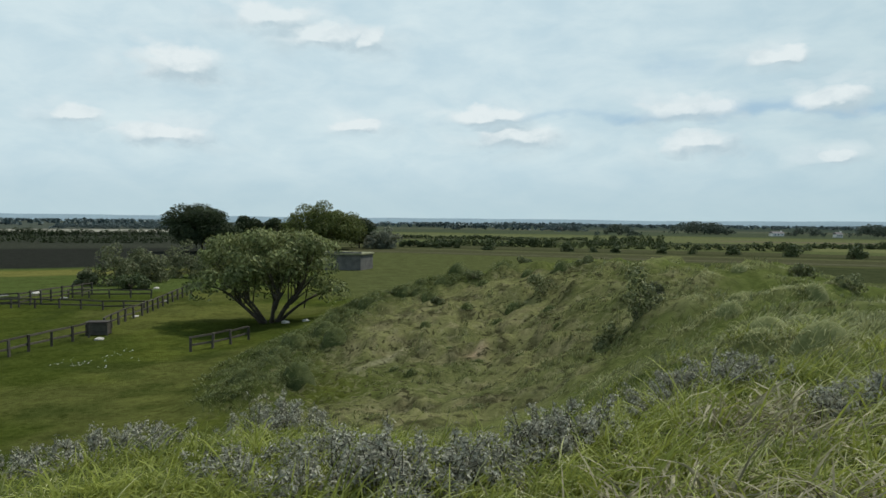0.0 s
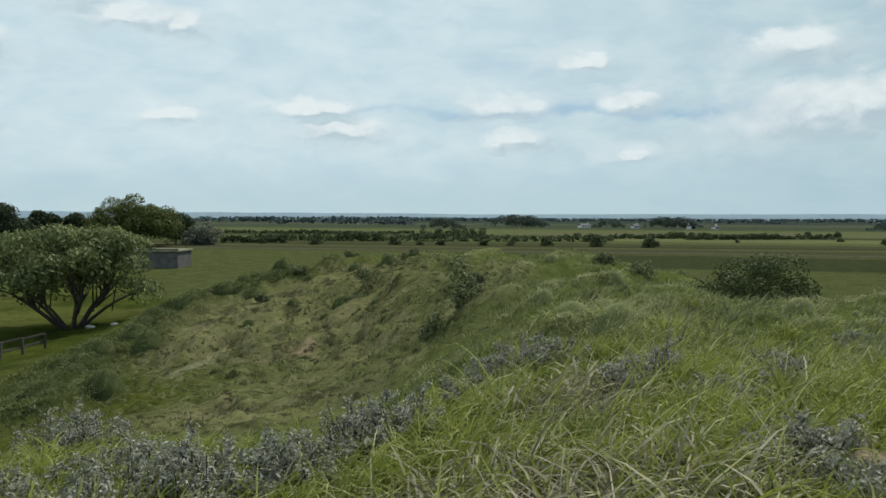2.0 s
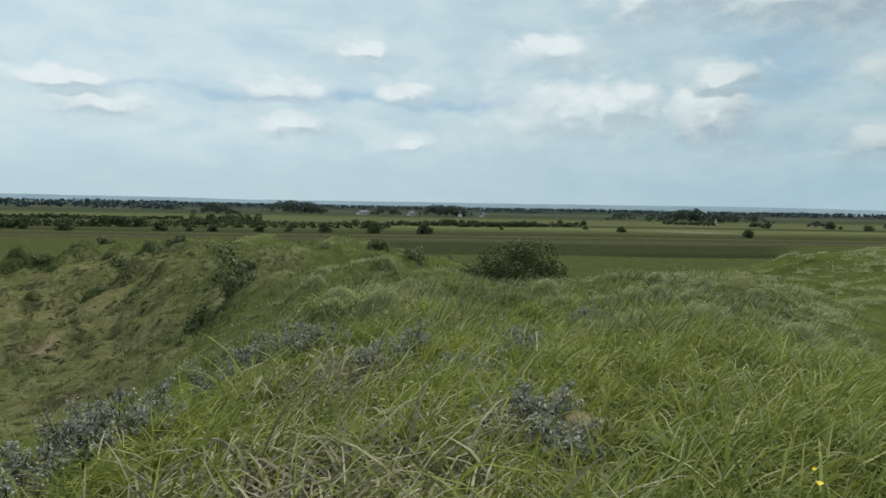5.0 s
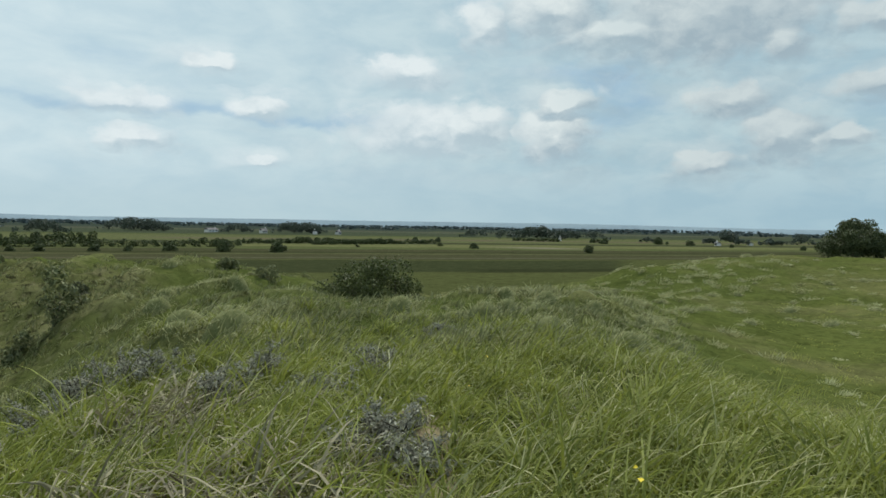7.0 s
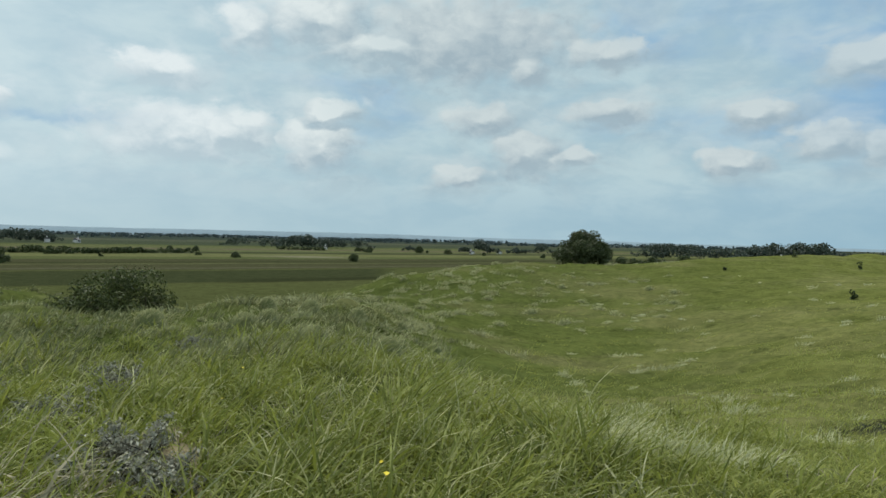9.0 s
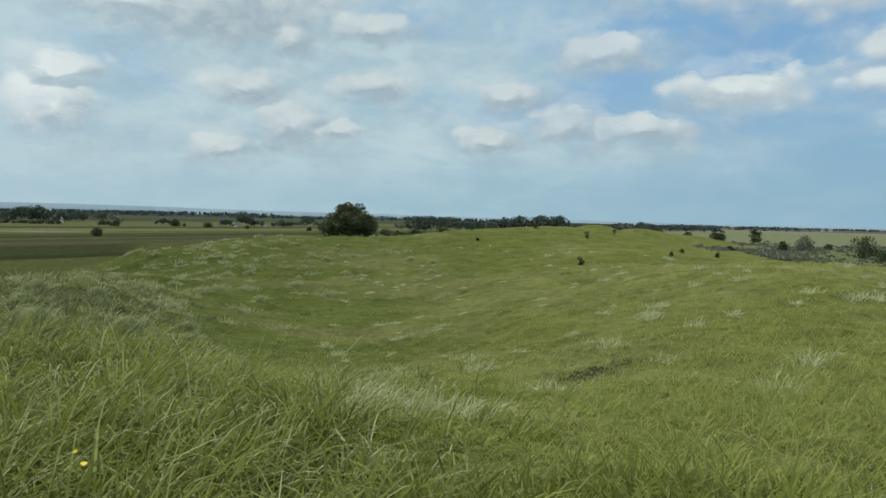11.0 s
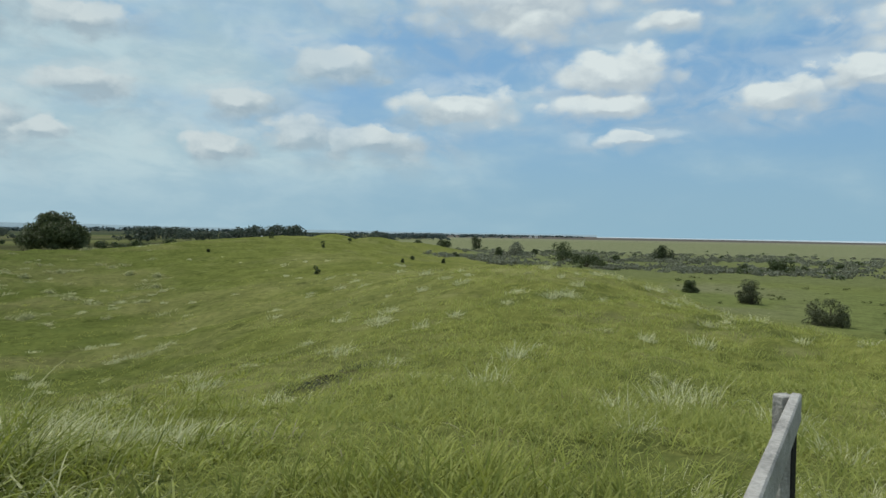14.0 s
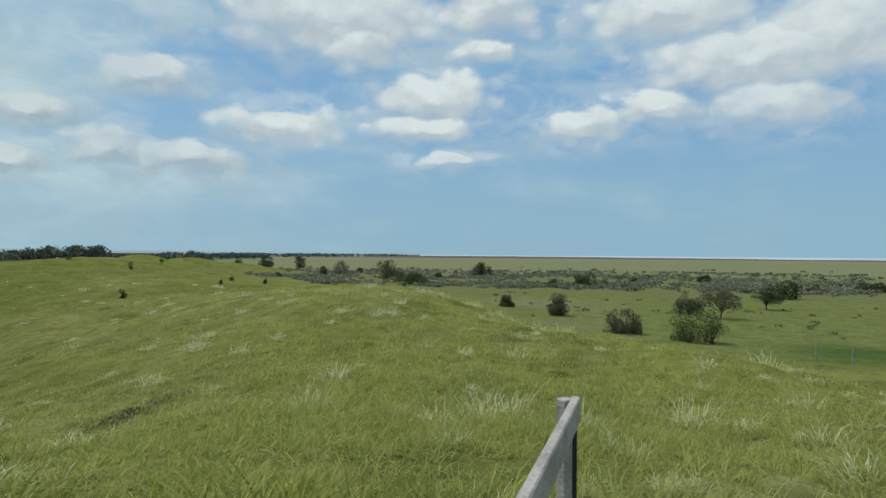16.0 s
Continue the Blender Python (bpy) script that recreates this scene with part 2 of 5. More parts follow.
M_TURFROOF = material("mossy_roof", (0.10, 0.11, 0.05), (0.24, 0.23, 0.15), 0.9, 0.95, 14.0, 0.5)
M_RENDER = material("white_render", (0.55, 0.54, 0.50), (0.78, 0.77, 0.73), 0.5, 0.8, 5.0, 0.2)
M_SLATE = material("slate_roof", (0.06, 0.06, 0.07), (0.14, 0.13, 0.13), 0.8, 0.7, 6.0, 0.3)
M_GLASS = material("dark_window", (0.01, 0.012, 0.014), (0.03, 0.034, 0.04), 2.0, 0.15, 8.0, 0.0)
M_STONE = material("pale_stone", (0.26, 0.25, 0.22), (0.46, 0.44, 0.40), 3.0, 0.9, 20.0, 0.6)
M_PETAL = material("white_petals", (0.62, 0.62, 0.55), (0.80, 0.80, 0.76), 9.0, 0.7, 60.0, 0.0, pick="island")
M_YELLOW = material("yellow_petals", (0.55, 0.42, 0.02), (0.75, 0.60, 0.04), 9.0, 0.6, 60.0, 0.0, pick="island")
M_GREEN = material("green_blades", (0.062, 0.082, 0.013), (0.33, 0.365, 0.074), 0.5, 0.6, 2.2, 0.0, pick="island", thin=0.42, spread=0.5)
M_SEAGRASS = leafy("seaward_blades", (0.215, 0.24, 0.056), (0.38, 0.41, 0.118), thin=0.55, spread=0.6)
M_MID = leafy("dune_tussocks", (0.078, 0.092, 0.034), (0.27, 0.285, 0.13), thin=0.4, spread=0.85)
M_DARKGRASS = leafy("dark_tussock_grass", (0.07, 0.09, 0.028), (0.19, 0.21, 0.08), thin=0.35)
M_PLUME = leafy("marram_tops", (0.34, 0.355, 0.18), (0.62, 0.625, 0.38), thin=0.4)
M_TUSSOCK = leafy("tussock_tops", (0.20, 0.215, 0.085), (0.46, 0.465, 0.25), thin=0.35, spread=0.6)
M_PALE = leafy("marram_plumes", (0.26, 0.27, 0.105), (0.52, 0.52, 0.27), thin=0.4)
M_STRAW = leafy("dead_straw", (0.10, 0.09, 0.05), (0.37, 0.34, 0.215), thin=0.2)
M_ROUGH = leafy("hollow_herbage", (0.085, 0.10, 0.035), (0.24, 0.25, 0.11), thin=0.35)
M_DRYTURF = material("dry_turf", (0.085, 0.098, 0.034), (0.18, 0.19, 0.08), 2.6, 1.0, 18.0, 0.8)
M_HUMP = material("hump_turf", (0.035, 0.048, 0.015), (0.10, 0.115, 0.04), 2.2, 1.0, 16.0, 0.8)
# far hills: the blue of the haze is put into the base colour
M_HAZYHILLS = material("haze_blue_hills", (0.17, 0.23, 0.27), (0.20, 0.27, 0.31), 0.004, 1.0, 0.02, 0.0)

# ---------------------------------------------------------------- lie of the land
# dunes as broad swellings over the plain at z = 0: x, y, radius, height
HILLS_WEST = [
    (-7.26, 2.83, 5.74, 0.44), (-24.26, 18.12, 16.6, -2.66), (-6.19, 9.66, 3, 0.3), (-22.88, 36.42, 30.86, -3.69),
    (-8.1, 16.4, 11.17, -1.62), (-5.21, 11.65, 3, -0.44), (-14.72, 53.65, 9.93, -1.13), (-2.43, 11.66, 3, 0.55),
    (-1.8, 10.59, 5.55, 0.12), (-5.32, 34.17, 14.45, -3.24), (-10.93, 74.19, 13.76, -1.55), (-2.62, 19.94, 3, 0.25),
    (2.67, 41.69, 6.29, -1.6), (0.66, 9.64, 49.08, 8.58), (0.88, 12.48, 3.14, -1.25), (4.25, 49.18, 4.89, -1.43),
    (2.02, 23.36, 5.77, -1.74), (1.52, 17.47, 3.64, -1.12),
]
HILLS_NORTH = [
    (8.89, 74.11, 14.31, 1.52), (3.98, 31.97, 6.18, -1.55), (1.07, 8.43, 3, -0.92), (1.42, 8.01, 6.13, 0.18),
    (1.04, 4.42, 3, -0.53), (14.23, 56.94, 24.31, 3.15), (3.11, 6.8, 5, 1.11), (22.44, 23.99, 7.07, -0.64),
    (33.37, 33.8, 7.27, -0.95), (54.01, 54.38, 20.08, -1.24), (6.13, 6.16, 3.11, -1.03), (15.97, 14.34, 3.19, -0.62),
    (17.19, 12.39, 4.54, 1.46), (38.69, 26.68, 9.5, 1.2), (7.9, 5.43, 3, 0.96), (25.65, 17.58, 6.51, 1.16),
    (12.3, 7.8, 3, 0.85), (65.55, 34.03, 14.69, 2.43),
]
HILLS_EAST = [
    (89.26, 36, 16.37, 2.54), (11.51, 4.47, 5.52, -0.7), (19.5, 6.84, 9.94, -1.66), (32.78, 6.82, 14.86, -2.48),
    (13.1, 1.18, 3, 0.33), (108.14, 2.2, 40.71, 3.59), (107.02, 1.09, 39.36, 3.61), (12.67, -0.05, 4.21, -0.19),
    (140.95, -9.12, 24.84, 2.19), (162.02, -13.09, 25.93, 2.02), (187.81, -18.73, 32.2, 1.75), (206.95, -21.67, 61.05, 1.65),
    (65.52, -15.88, 20.09, 3.07), (34.58, -16.67, 19.3, 3.2), (5.13, -2.78, 3, 0.1), (11.32, -9.35, 3, -0.31),
    (7.13, -6.04, 3, -0.24), (29.66, -25.63, 6.98, -1.51), (21.96, -19.95, 3.9, -0.94), (32.92, -35.77, 15.69, -1.32),
    (11.13, -13.92, 3.35, 0.27), (10.98, -29.97, 14.51, -1.43),
]
DIPS = [(27.0, 33.0, 7.5, -1.3), (22.0, 26.0, 4.0, -0.25), (128.0, -18.0, 20.0, 0.9), (71.0, 41.0, 9.0, 0.6), (84.0, 35.0, 10.0, 0.4), (32.0, -17.0, 9.0, 0.5), (258.0, -27.0, 17.0, 7.4), (292.0, -48.0, 19.0, 6.6), (318.0, -72.0, 22.0, 4.6), (236.0, -38.0, 13.0, 3.0)]
HILLS = np.array(HILLS_WEST + HILLS_NORTH + HILLS_EAST + DIPS)
LATTICE = np.random.RandomState(7).rand(256, 256)


def vnoise(x, y, size, seed=0):
    """Smooth noise from 0 to 1 with swells of that size."""
    u, v = np.asarray(x, float) / size + 37.3 * seed + 1000.0, np.asarray(y, float) / size + 11.7 * seed + 1000.0
    i, j = np.floor(u).astype(int), np.floor(v).astype(int)
    fu, fv = u - i, v - j
    fu, fv = fu * fu * (3 - 2 * fu), fv * fv * (3 - 2 * fv)
    i, j, i1, j1 = i % 256, j % 256, (i + 1) % 256, (j + 1) % 256
    return (LATTICE[i, j] * (1 - fu) + LATTICE[i1, j] * fu) * (1 - fv) + (LATTICE[i, j1] * (1 - fu) + LATTICE[i1, j1] * fu) * fv


def fbm(x, y, size, seed=0):
    return (vnoise(x, y, size, seed) * 0.5 + vnoise(x, y, size * 0.47, seed + 1) * 0.27 + vnoise(x, y, size * 0.21, seed + 2) * 0.15
            + vnoise(x, y, size * 0.1, seed + 3) * 0.08)


def ramp(v, lo, hi):
    t = np.clip((np.asarray(v, float) - lo) / (hi - lo), 0, 1)
    return t * t * (3 - 2 * t)


def swell(x, y):
    x, y = np.asarray(x, float), np.asarray(y, float)
    z = np.zeros(np.broadcast(x, y).shape)
    for cx, cy, s, h in HILLS:
        z = z + h * np.exp(-((x - cx) ** 2 + (y - cy) ** 2) / s ** 2)
    return z


def bearing(x, y):
    return np.degrees(np.arctan2(x, y))


def hollow_at(x, y):
    """1 in the grazed blow-out north of the crest, 0 outside."""
    return ramp(1.35 - np.hypot((x - 3 - 0.1 * (y - 42)) / 12.5, (y - 42) / 16.0) + 0.5 * (fbm(x, y, 6, 5) - 0.5), 0.0, 0.6)


BANK = [(-10.6, 35.0), (-10.4, 43.5), (-8.6, 51.5), (-6.0, 56.5), (-2.4, 58.0), (3.0, 60.0)]


def along(x, y, line):
    """Distance to a line of points on the plan."""
    best = None
    for (ax, ay), (bx, by) in zip(line, line[1:]):
        u = np.clip(((x - ax) * (bx - ax) + (y - ay) * (by - ay)) / ((bx - ax) ** 2 + (by - ay) ** 2), 0, 1)
        d = np.hypot(x - ax - u * (bx - ax), y - ay - u * (by - ay))
        best = d if best is None else np.minimum(best, d)
    return best


def bank_at(x, y):
    """1 on the overgrown bank that shuts the blow-out off from the meadow."""
    return ramp(along(x, y, BANK) + 2.8 * (fbm(x, y, 4.0, 27) - 0.5), 4.2, 1.4)


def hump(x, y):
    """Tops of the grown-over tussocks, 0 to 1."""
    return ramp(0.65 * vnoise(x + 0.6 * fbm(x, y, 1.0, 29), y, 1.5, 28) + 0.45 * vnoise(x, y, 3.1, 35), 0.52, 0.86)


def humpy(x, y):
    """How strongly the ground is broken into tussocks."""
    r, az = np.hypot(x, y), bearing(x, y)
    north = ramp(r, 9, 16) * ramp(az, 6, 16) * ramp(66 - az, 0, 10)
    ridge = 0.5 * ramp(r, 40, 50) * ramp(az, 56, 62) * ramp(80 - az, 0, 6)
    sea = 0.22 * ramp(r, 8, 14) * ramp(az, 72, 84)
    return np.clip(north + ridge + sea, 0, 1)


def ground_z(x, y):
    z = swell(x, y)
    r = np.hypot(x, y)
    dune = ramp(z, 0.5, 2.0)
    rough = (fbm(x, y, 2.6, 9) - 0.5) * 0.5 * ramp(r, 5, 20) * dune * (1 - 0.5 * ramp(r, 60, 140))
    north = ramp(bearing(x, y), 60, 30)
    hummock = (fbm(x, y, 6.0, 17) - 0.5) * 1.9 * ramp(r, 14, 40) * dune * (0.25 + 0.75 * north)
    crease = -np.abs(fbm(x, y, 3.4, 23) - 0.5) * 1.9 * hollow_at(x, y)
    crease = crease + hollow_at(x, y) * (0.28 * ramp(vnoise(x, y, 0.9, 81), 0.55, 0.8) + 0.2 * (fbm(x, y, 1.7, 83) - 0.5))
    scarp = 0.75 * np.exp(-((x - 3.6) / 1.5) ** 2 - ((y - 42.6) / 0.8) ** 2) - 0.3 * np.exp(-((x - 2.6) / 1.2) ** 2 - ((y - 41.2) / 0.7) ** 2)
    mound = 0.8 * (ramp(0.6 * fbm(x, y, 2.6, 63) + 0.4 * vnoise(x, y, 3.0, 66), 0.45, 0.75)) * ramp(r, 38, 46) * ramp(75 - r, 0, 8) * dune * ramp(bearing(x, y), 32, 24)
    tuft = (vnoise(x, y, 0.45, 4) - 0.5) * 0.12 * dune * ramp(60 - r, 0, 30)
    mound = mound + humpy(x, y) * dune * hump(x, y) * 0.45 + bank_at(x, y) * (0.25 + 0.8 * fbm(x, y, 2.2, 25) * ramp(fbm(x, y, 1.6, 26), 0.35, 0.6))
    return z + rough + hummock + crease + scarp + mound + tuft + (fbm(x, y, 60, 3) - 0.5) * 0.5 * ramp(r, 60, 120) * (1 - dune)


def spot(az, r):
    a = radians(az)
    x, y = r * math.sin(a), r * math.cos(a)
    return x, y, float(ground_z(x, y))


PATH = [(3.05, 3.1), (3.5, 3.62), (4.25, 4.6)]


def bare_patch(x, y):
    """Worn sand where a path crosses the crest."""
    return np.clip(1.25 * np.exp(-(along(x, y, PATH) / 0.21) ** 2), 0, 1)


def thatch_at(x, y):
    """1 where dead straw lies matted on the crest."""
    r, az = np.hypot(x, y), bearing(x, y)
    near = np.exp(-((az - 25) / 10) ** 2 - ((r - 4.1) / 0.75) ** 2)
    return np.clip(1.3 * near + np.exp(-((az - 24) / 3.0) ** 2 - ((r - 7.4) / 0.9) ** 2), 0, 1)


def cover(x, y):
    """Colour of the turf, heath and fields over the plan."""
    x, y = np.asarray(x, float), np.asarray(y, float)
    r, az = np.hypot(x, y), bearing(x, y)
    n1, n2, n3 = fbm(x, y, 9, 31), fbm(x, y, 30, 41), fbm(x, y, 1.3, 51)
    col = np.zeros(x.shape + (3,))

    def lay(c, m):
        m = np.clip(np.asarray(m, float), 0, 1)[..., None]
        col[:] = col * (1 - m) + np.array(c) * m

    z = swell(x, y)
    lay((0.074, 0.091, 0.026), 1)                                        # rough dune turf
    lay((0.13, 0.125, 0.06), ramp(n1, 0.5, 0.75) * 0.6)                    # bleached patches
    lay((0.055, 0.075, 0.022), ramp(n3, 0.55, 0.8) * 0.5)
    green = ramp(az, 66, 120) * ramp(175 - az, 0, 15)
    lay((0.140, 0.152, 0.044), green * 0.9)                                # greener hollow towards the sea
    lay((0.14, 0.15, 0.055), green * ramp(n1, 0.48, 0.7) * 0.7)
    lay((0.080, 0.098, 0.024), green * ramp(n2, 0.5, 0.7) * 0.6)
    lay((0.075, 0.090, 0.028), green * ramp(fbm(x, y, 3.0, 46), 0.55, 0.68) * 0.7)
    lay((0.165, 0.165, 0.075), green * ramp(fbm(x, y, 2.0, 48), 0.60, 0.72) * 0.6)
    lay((0.116, 0.116, 0.052), hollow_at(x, y) * 0.8)                       # grazed blow-out
    lay((0.14, 0.125, 0.072), hollow_at(x, y) * ramp(n3, 0.54, 0.66) * 0.6)
    # shade in the crevices between clods, put into the colour
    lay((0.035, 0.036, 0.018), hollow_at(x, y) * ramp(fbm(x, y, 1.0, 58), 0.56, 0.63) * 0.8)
    lay((0.066, 0.078, 0.028), hollow_at(x, y) * ramp(n1, 0.48, 0.62) * 0.75)
    trod = [(-6.6, 39.4), (-4.4, 41.0), (-2.6, 43.2)]
    lay((0.20, 0.19, 0.12), np.exp(-(along(x, y, trod) / 0.28) ** 2))
    lay((0.052, 0.068, 0.020), humpy(x, y) * (1 - hump(x, y)) * 0.6)                       # shade between the tussocks, put into the turf colour
    # paler turf on the tussock tops
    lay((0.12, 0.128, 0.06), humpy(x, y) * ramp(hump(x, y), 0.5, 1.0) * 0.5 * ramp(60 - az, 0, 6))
    low = ramp(z, 1.2, 0.4)
    lay((0.036, 0.048, 0.010), low * ramp(az, 8, -4) * (az > -120))           # meadow at the foot
    lay((0.056, 0.068, 0.014), low * ramp(az, 8, -4) * (az > -120) * ramp(n1, 0.45, 0.65))
    lay((0.078, 0.080, 0.028), low * ramp(az, 8, -4) * (az > -120) * ramp(fbm(x, y, 14, 47), 0.52, 0.68) * 0.45)
    lay((0.028, 0.038, 0.010), low * ramp(az, 8, -4) * (az > -120) * ramp(fbm(x, y, 3.5, 49), 0.56, 0.68) * 0.7)
    # fields on the plain, in strips square to a bearing of 25 degrees
    s = x * math.sin(radians(25)) + y * math.cos(radians(25)) + 6 * (n2 - 0.5)
    land = low * ramp(az, -14, -6) * ramp(100 - az, 0, 6)

    def strip(c, s0, s1, m=1.0, soft=4.0):
        lay(np.array(c) * (0.93, 0.90, 1.08), land * ramp(s, s0, s0 + soft) * ramp(-s, -s1, -s1 + soft) * m)

    strip((0.062, 0.074, 0.024), 70, 5000)
    strip((0.037, 0.046, 0.018), 131, 182, ramp(az, 9, 16) * ramp(61 - az, 0, 3))
    strip((0.029, 0.035, 0.014), 128, 145, ramp(az, 44, 50) * ramp(62 - az, 0, 2))
    strip((0.052, 0.057, 0.025), 182, 5000)
    strip((0.081, 0.081, 0.043), 188, 196)
    strip((0.081, 0.089, 0.035), 214, 224)
    strip((0.038, 0.046, 0.018), 224, 238)
    strip((0.072, 0.088, 0.031), 262, 5000)
    strip((0.105, 0.118, 0.044), 290, 340, ramp(az, 14, 20))
    strip((0.046, 0.054, 0.025), 340, 380)
    strip((0.088, 0.102, 0.040), 380, 560)
    strip((0.102, 0.092, 0.054), 430, 460, ramp(az, 20, 24))
    strip((0.048, 0.062, 0.033), 600, 900)
    strip((0.065, 0.075, 0.043), 900, 1200)
    strip((0.038, 0.052, 0.035), 1200, 5000)
    # pale damp patch
    lay((0.141, 0.135, 0.092), np.exp(-((az - 53) / 3.5) ** 2) * ramp(r, 318, 326) * ramp(-r, -350, -340))
    # dark moor to the west, with a yellow strip at its edge
    q = x * math.sin(radians(-26)) + y * math.cos(radians(-26)) + 8 * (n2 - 0.5)
    west = low * ramp(az, -8, -15) * (az > -110)
    lay((0.05, 0.068, 0.02), west * ramp(q, 92, 100))
    lay((0.10, 0.10, 0.03), west * ramp(q, 128, 132) * ramp(-q, -146, -140))
    lay((0.018, 0.020, 0.017), west * ramp(q, 146, 152))
    lay((0.03, 0.034, 0.026), west * ramp(q, 240, 260))
    lay((0.20, 0.20, 0.17), west * ramp(q, 560, 580) * ramp(-q, -760, -740))
    lay((0.05, 0.06, 0.05), west * ramp(q, 760, 800))
    # saltmarsh towards the sea
    marsh = ramp(az, 96, 104) * (az < 200) * ramp(r, 130, 170) * low
    lay((0.10, 0.115, 0.05), marsh)
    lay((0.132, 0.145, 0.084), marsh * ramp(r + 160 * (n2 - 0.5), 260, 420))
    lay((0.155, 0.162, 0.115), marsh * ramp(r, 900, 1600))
    lay((0.085, 0.08, 0.075), marsh * ramp(r + 3.0 * (az - 120), 1500, 1600))
    slack = low * ramp(az, 120, 126) * (az < 200) * ramp(170 - r, 0, 40)
    lay((0.10, 0.12, 0.044), slack)
    lay((0.125, 0.13, 0.075), slack * ramp(fbm(x, y, 22, 44), 0.42, 0.58) * ramp(138 - az, 0, 12) * 0.8)
    lay((0.045, 0.075, 0.022), slack * np.exp(-((az - 151) / 4.5) ** 2) * ramp(r, 58, 64) * ramp(-r, -84, -76))
    scrape = [(10.8, -0.85), (11.6, -1.35), (12.9, -2.15)]                                          # small scrape in the turf
    lay((0.04, 0.037, 0.024), np.exp(-(along(x, y, scrape) / 0.2) ** 2))
    lay((0.034, 0.046, 0.014), bank_at(x, y) * (0.55 + 0.45 * ramp(n3, 0.35, 0.6)))      # overgrown bank
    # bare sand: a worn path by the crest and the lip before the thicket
    lay((0.050, 0.064, 0.018), ramp(14 - r, 0, 6) * ramp(86 - az, 0, 14) * 0.7)       # litter under the long grass, its shade put into the colour
    # brown thatch, laid darker to hold the shade in the straw's gaps
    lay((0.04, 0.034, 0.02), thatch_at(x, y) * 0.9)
    lay((0.23, 0.195, 0.125), bare_patch(x, y) * (0.6 + 0.4 * ramp(n3, 0.4, 0.6)))
    lay((0.30, 0.27, 0.18), np.exp(-((az - 37.5) / 3.0) ** 2) * np.exp(-((r - 37.5 + 0.9 * (az - 37.5)) / 1.0) ** 2) * 0.8)
    lay((0.30, 0.23, 0.15), np.exp(-((x - 2.1) / 0.55) ** 2 - ((y - 41.4) / 0.5) ** 2))
    return col


# ---------------------------------------------------------------- mesh helpers
def raw_mesh(name, verts, faces, mats, smooth=False, mat_index=None):
    """A mesh from numpy vertices and one or several arrays of faces (rows of three or four)."""
    me = bpy.data.meshes.new(name)
    verts = np.asarray(verts, np.float32)
    groups = [np.asarray(f, np.int32) for f in (faces if isinstance(faces, (list, tuple)) else [faces]) if len(f)]
    loops = np.concatenate([f.ravel() for f in groups])
    sizes = np.concatenate([np.full(len(f), f.shape[1], np.int32) for f in groups])
    me.vertices.add(len(verts))
    me.vertices.foreach_set("co", verts.ravel())
    me.loops.add(len(loops))
    me.loops.foreach_set("vertex_index", loops)
    me.polygons.add(len(sizes))
    me.polygons.foreach_set("loop_start", np.concatenate([[0], np.cumsum(sizes)[:-1]]).astype(np.int32))
    me.polygons.foreach_set("use_smooth", np.full(len(sizes), smooth))
    for m in (mats if isinstance(mats, (list, tuple)) else [mats]):
        me.materials.append(m)
    if mat_index is not None:
        me.polygons.foreach_set("material_index", np.asarray(mat_index, np.int32))
    me.update(calc_edges=True)
    return me


def thing(name, at, label, category, group="", kind="", turn=0.0, scale=1.0):
    ob = new(name)
    ob.empty_display_size = 0.2
    ob.matrix_basis = pose(*at, 0, 0, turn) @ Matrix.Scale(scale, 4)
    return tagged(ob, label, category, group, kind)


def part(name, me, parent, label=""):
    ob = new(name, me)
    ob.parent = parent
    return tagged(ob, label) if label else ob


def stuff(name, me, label, category):
    return tagged(new(name, me), label, category, "", "stuff")


def box(size, at=(0, 0, 0), bevel=0.006, turn=None):
    """A bevelled block as vertices and faces, centred on at."""
    bm = bmesh.new()
    bmesh.ops.create_cube(bm, size=1.0)
    bmesh.ops.scale(bm, vec=size, verts=bm.verts)
    if bevel:
        bmesh.ops.bevel(bm, geom=list(bm.edges), offset=bevel, segments=1, affect="EDGES")
    if turn is not None:
        bmesh.ops.transform(bm, matrix=turn, verts=bm.verts)
    bmesh.ops.translate(bm, vec=at, verts=bm.verts)
    return bm


def bm_mesh(name, bm, m, smooth=False):
    me = bpy.data.meshes.new(name)
    bm.to_mesh(me)
    bm.free()
    me.materials.append(m)
    if smooth:
        me.polygons.foreach_set("use_smooth", np.full(len(me.polygons), True))
    return me


def beam(p, q, wide, high, bevel=0.006):
    """A squared timber from p to q."""
    p, q = Vector(p), Vector(q)
    d = q - p
    side = Vector((-d.y, d.x, 0)).normalized() if d.xy.length > 1e-4 else Vector((1, 0, 0))
    up = d.normalized().cross(side) * -1
    up = up if up.z >= 0 or d.xy.length <= 1e-4 else -up
    m = Matrix((d.normalized(), side, d.normalized().cross(side))).transposed().to_4x4()
    return box((d.length, wide, high), (p + q) / 2, bevel, m)


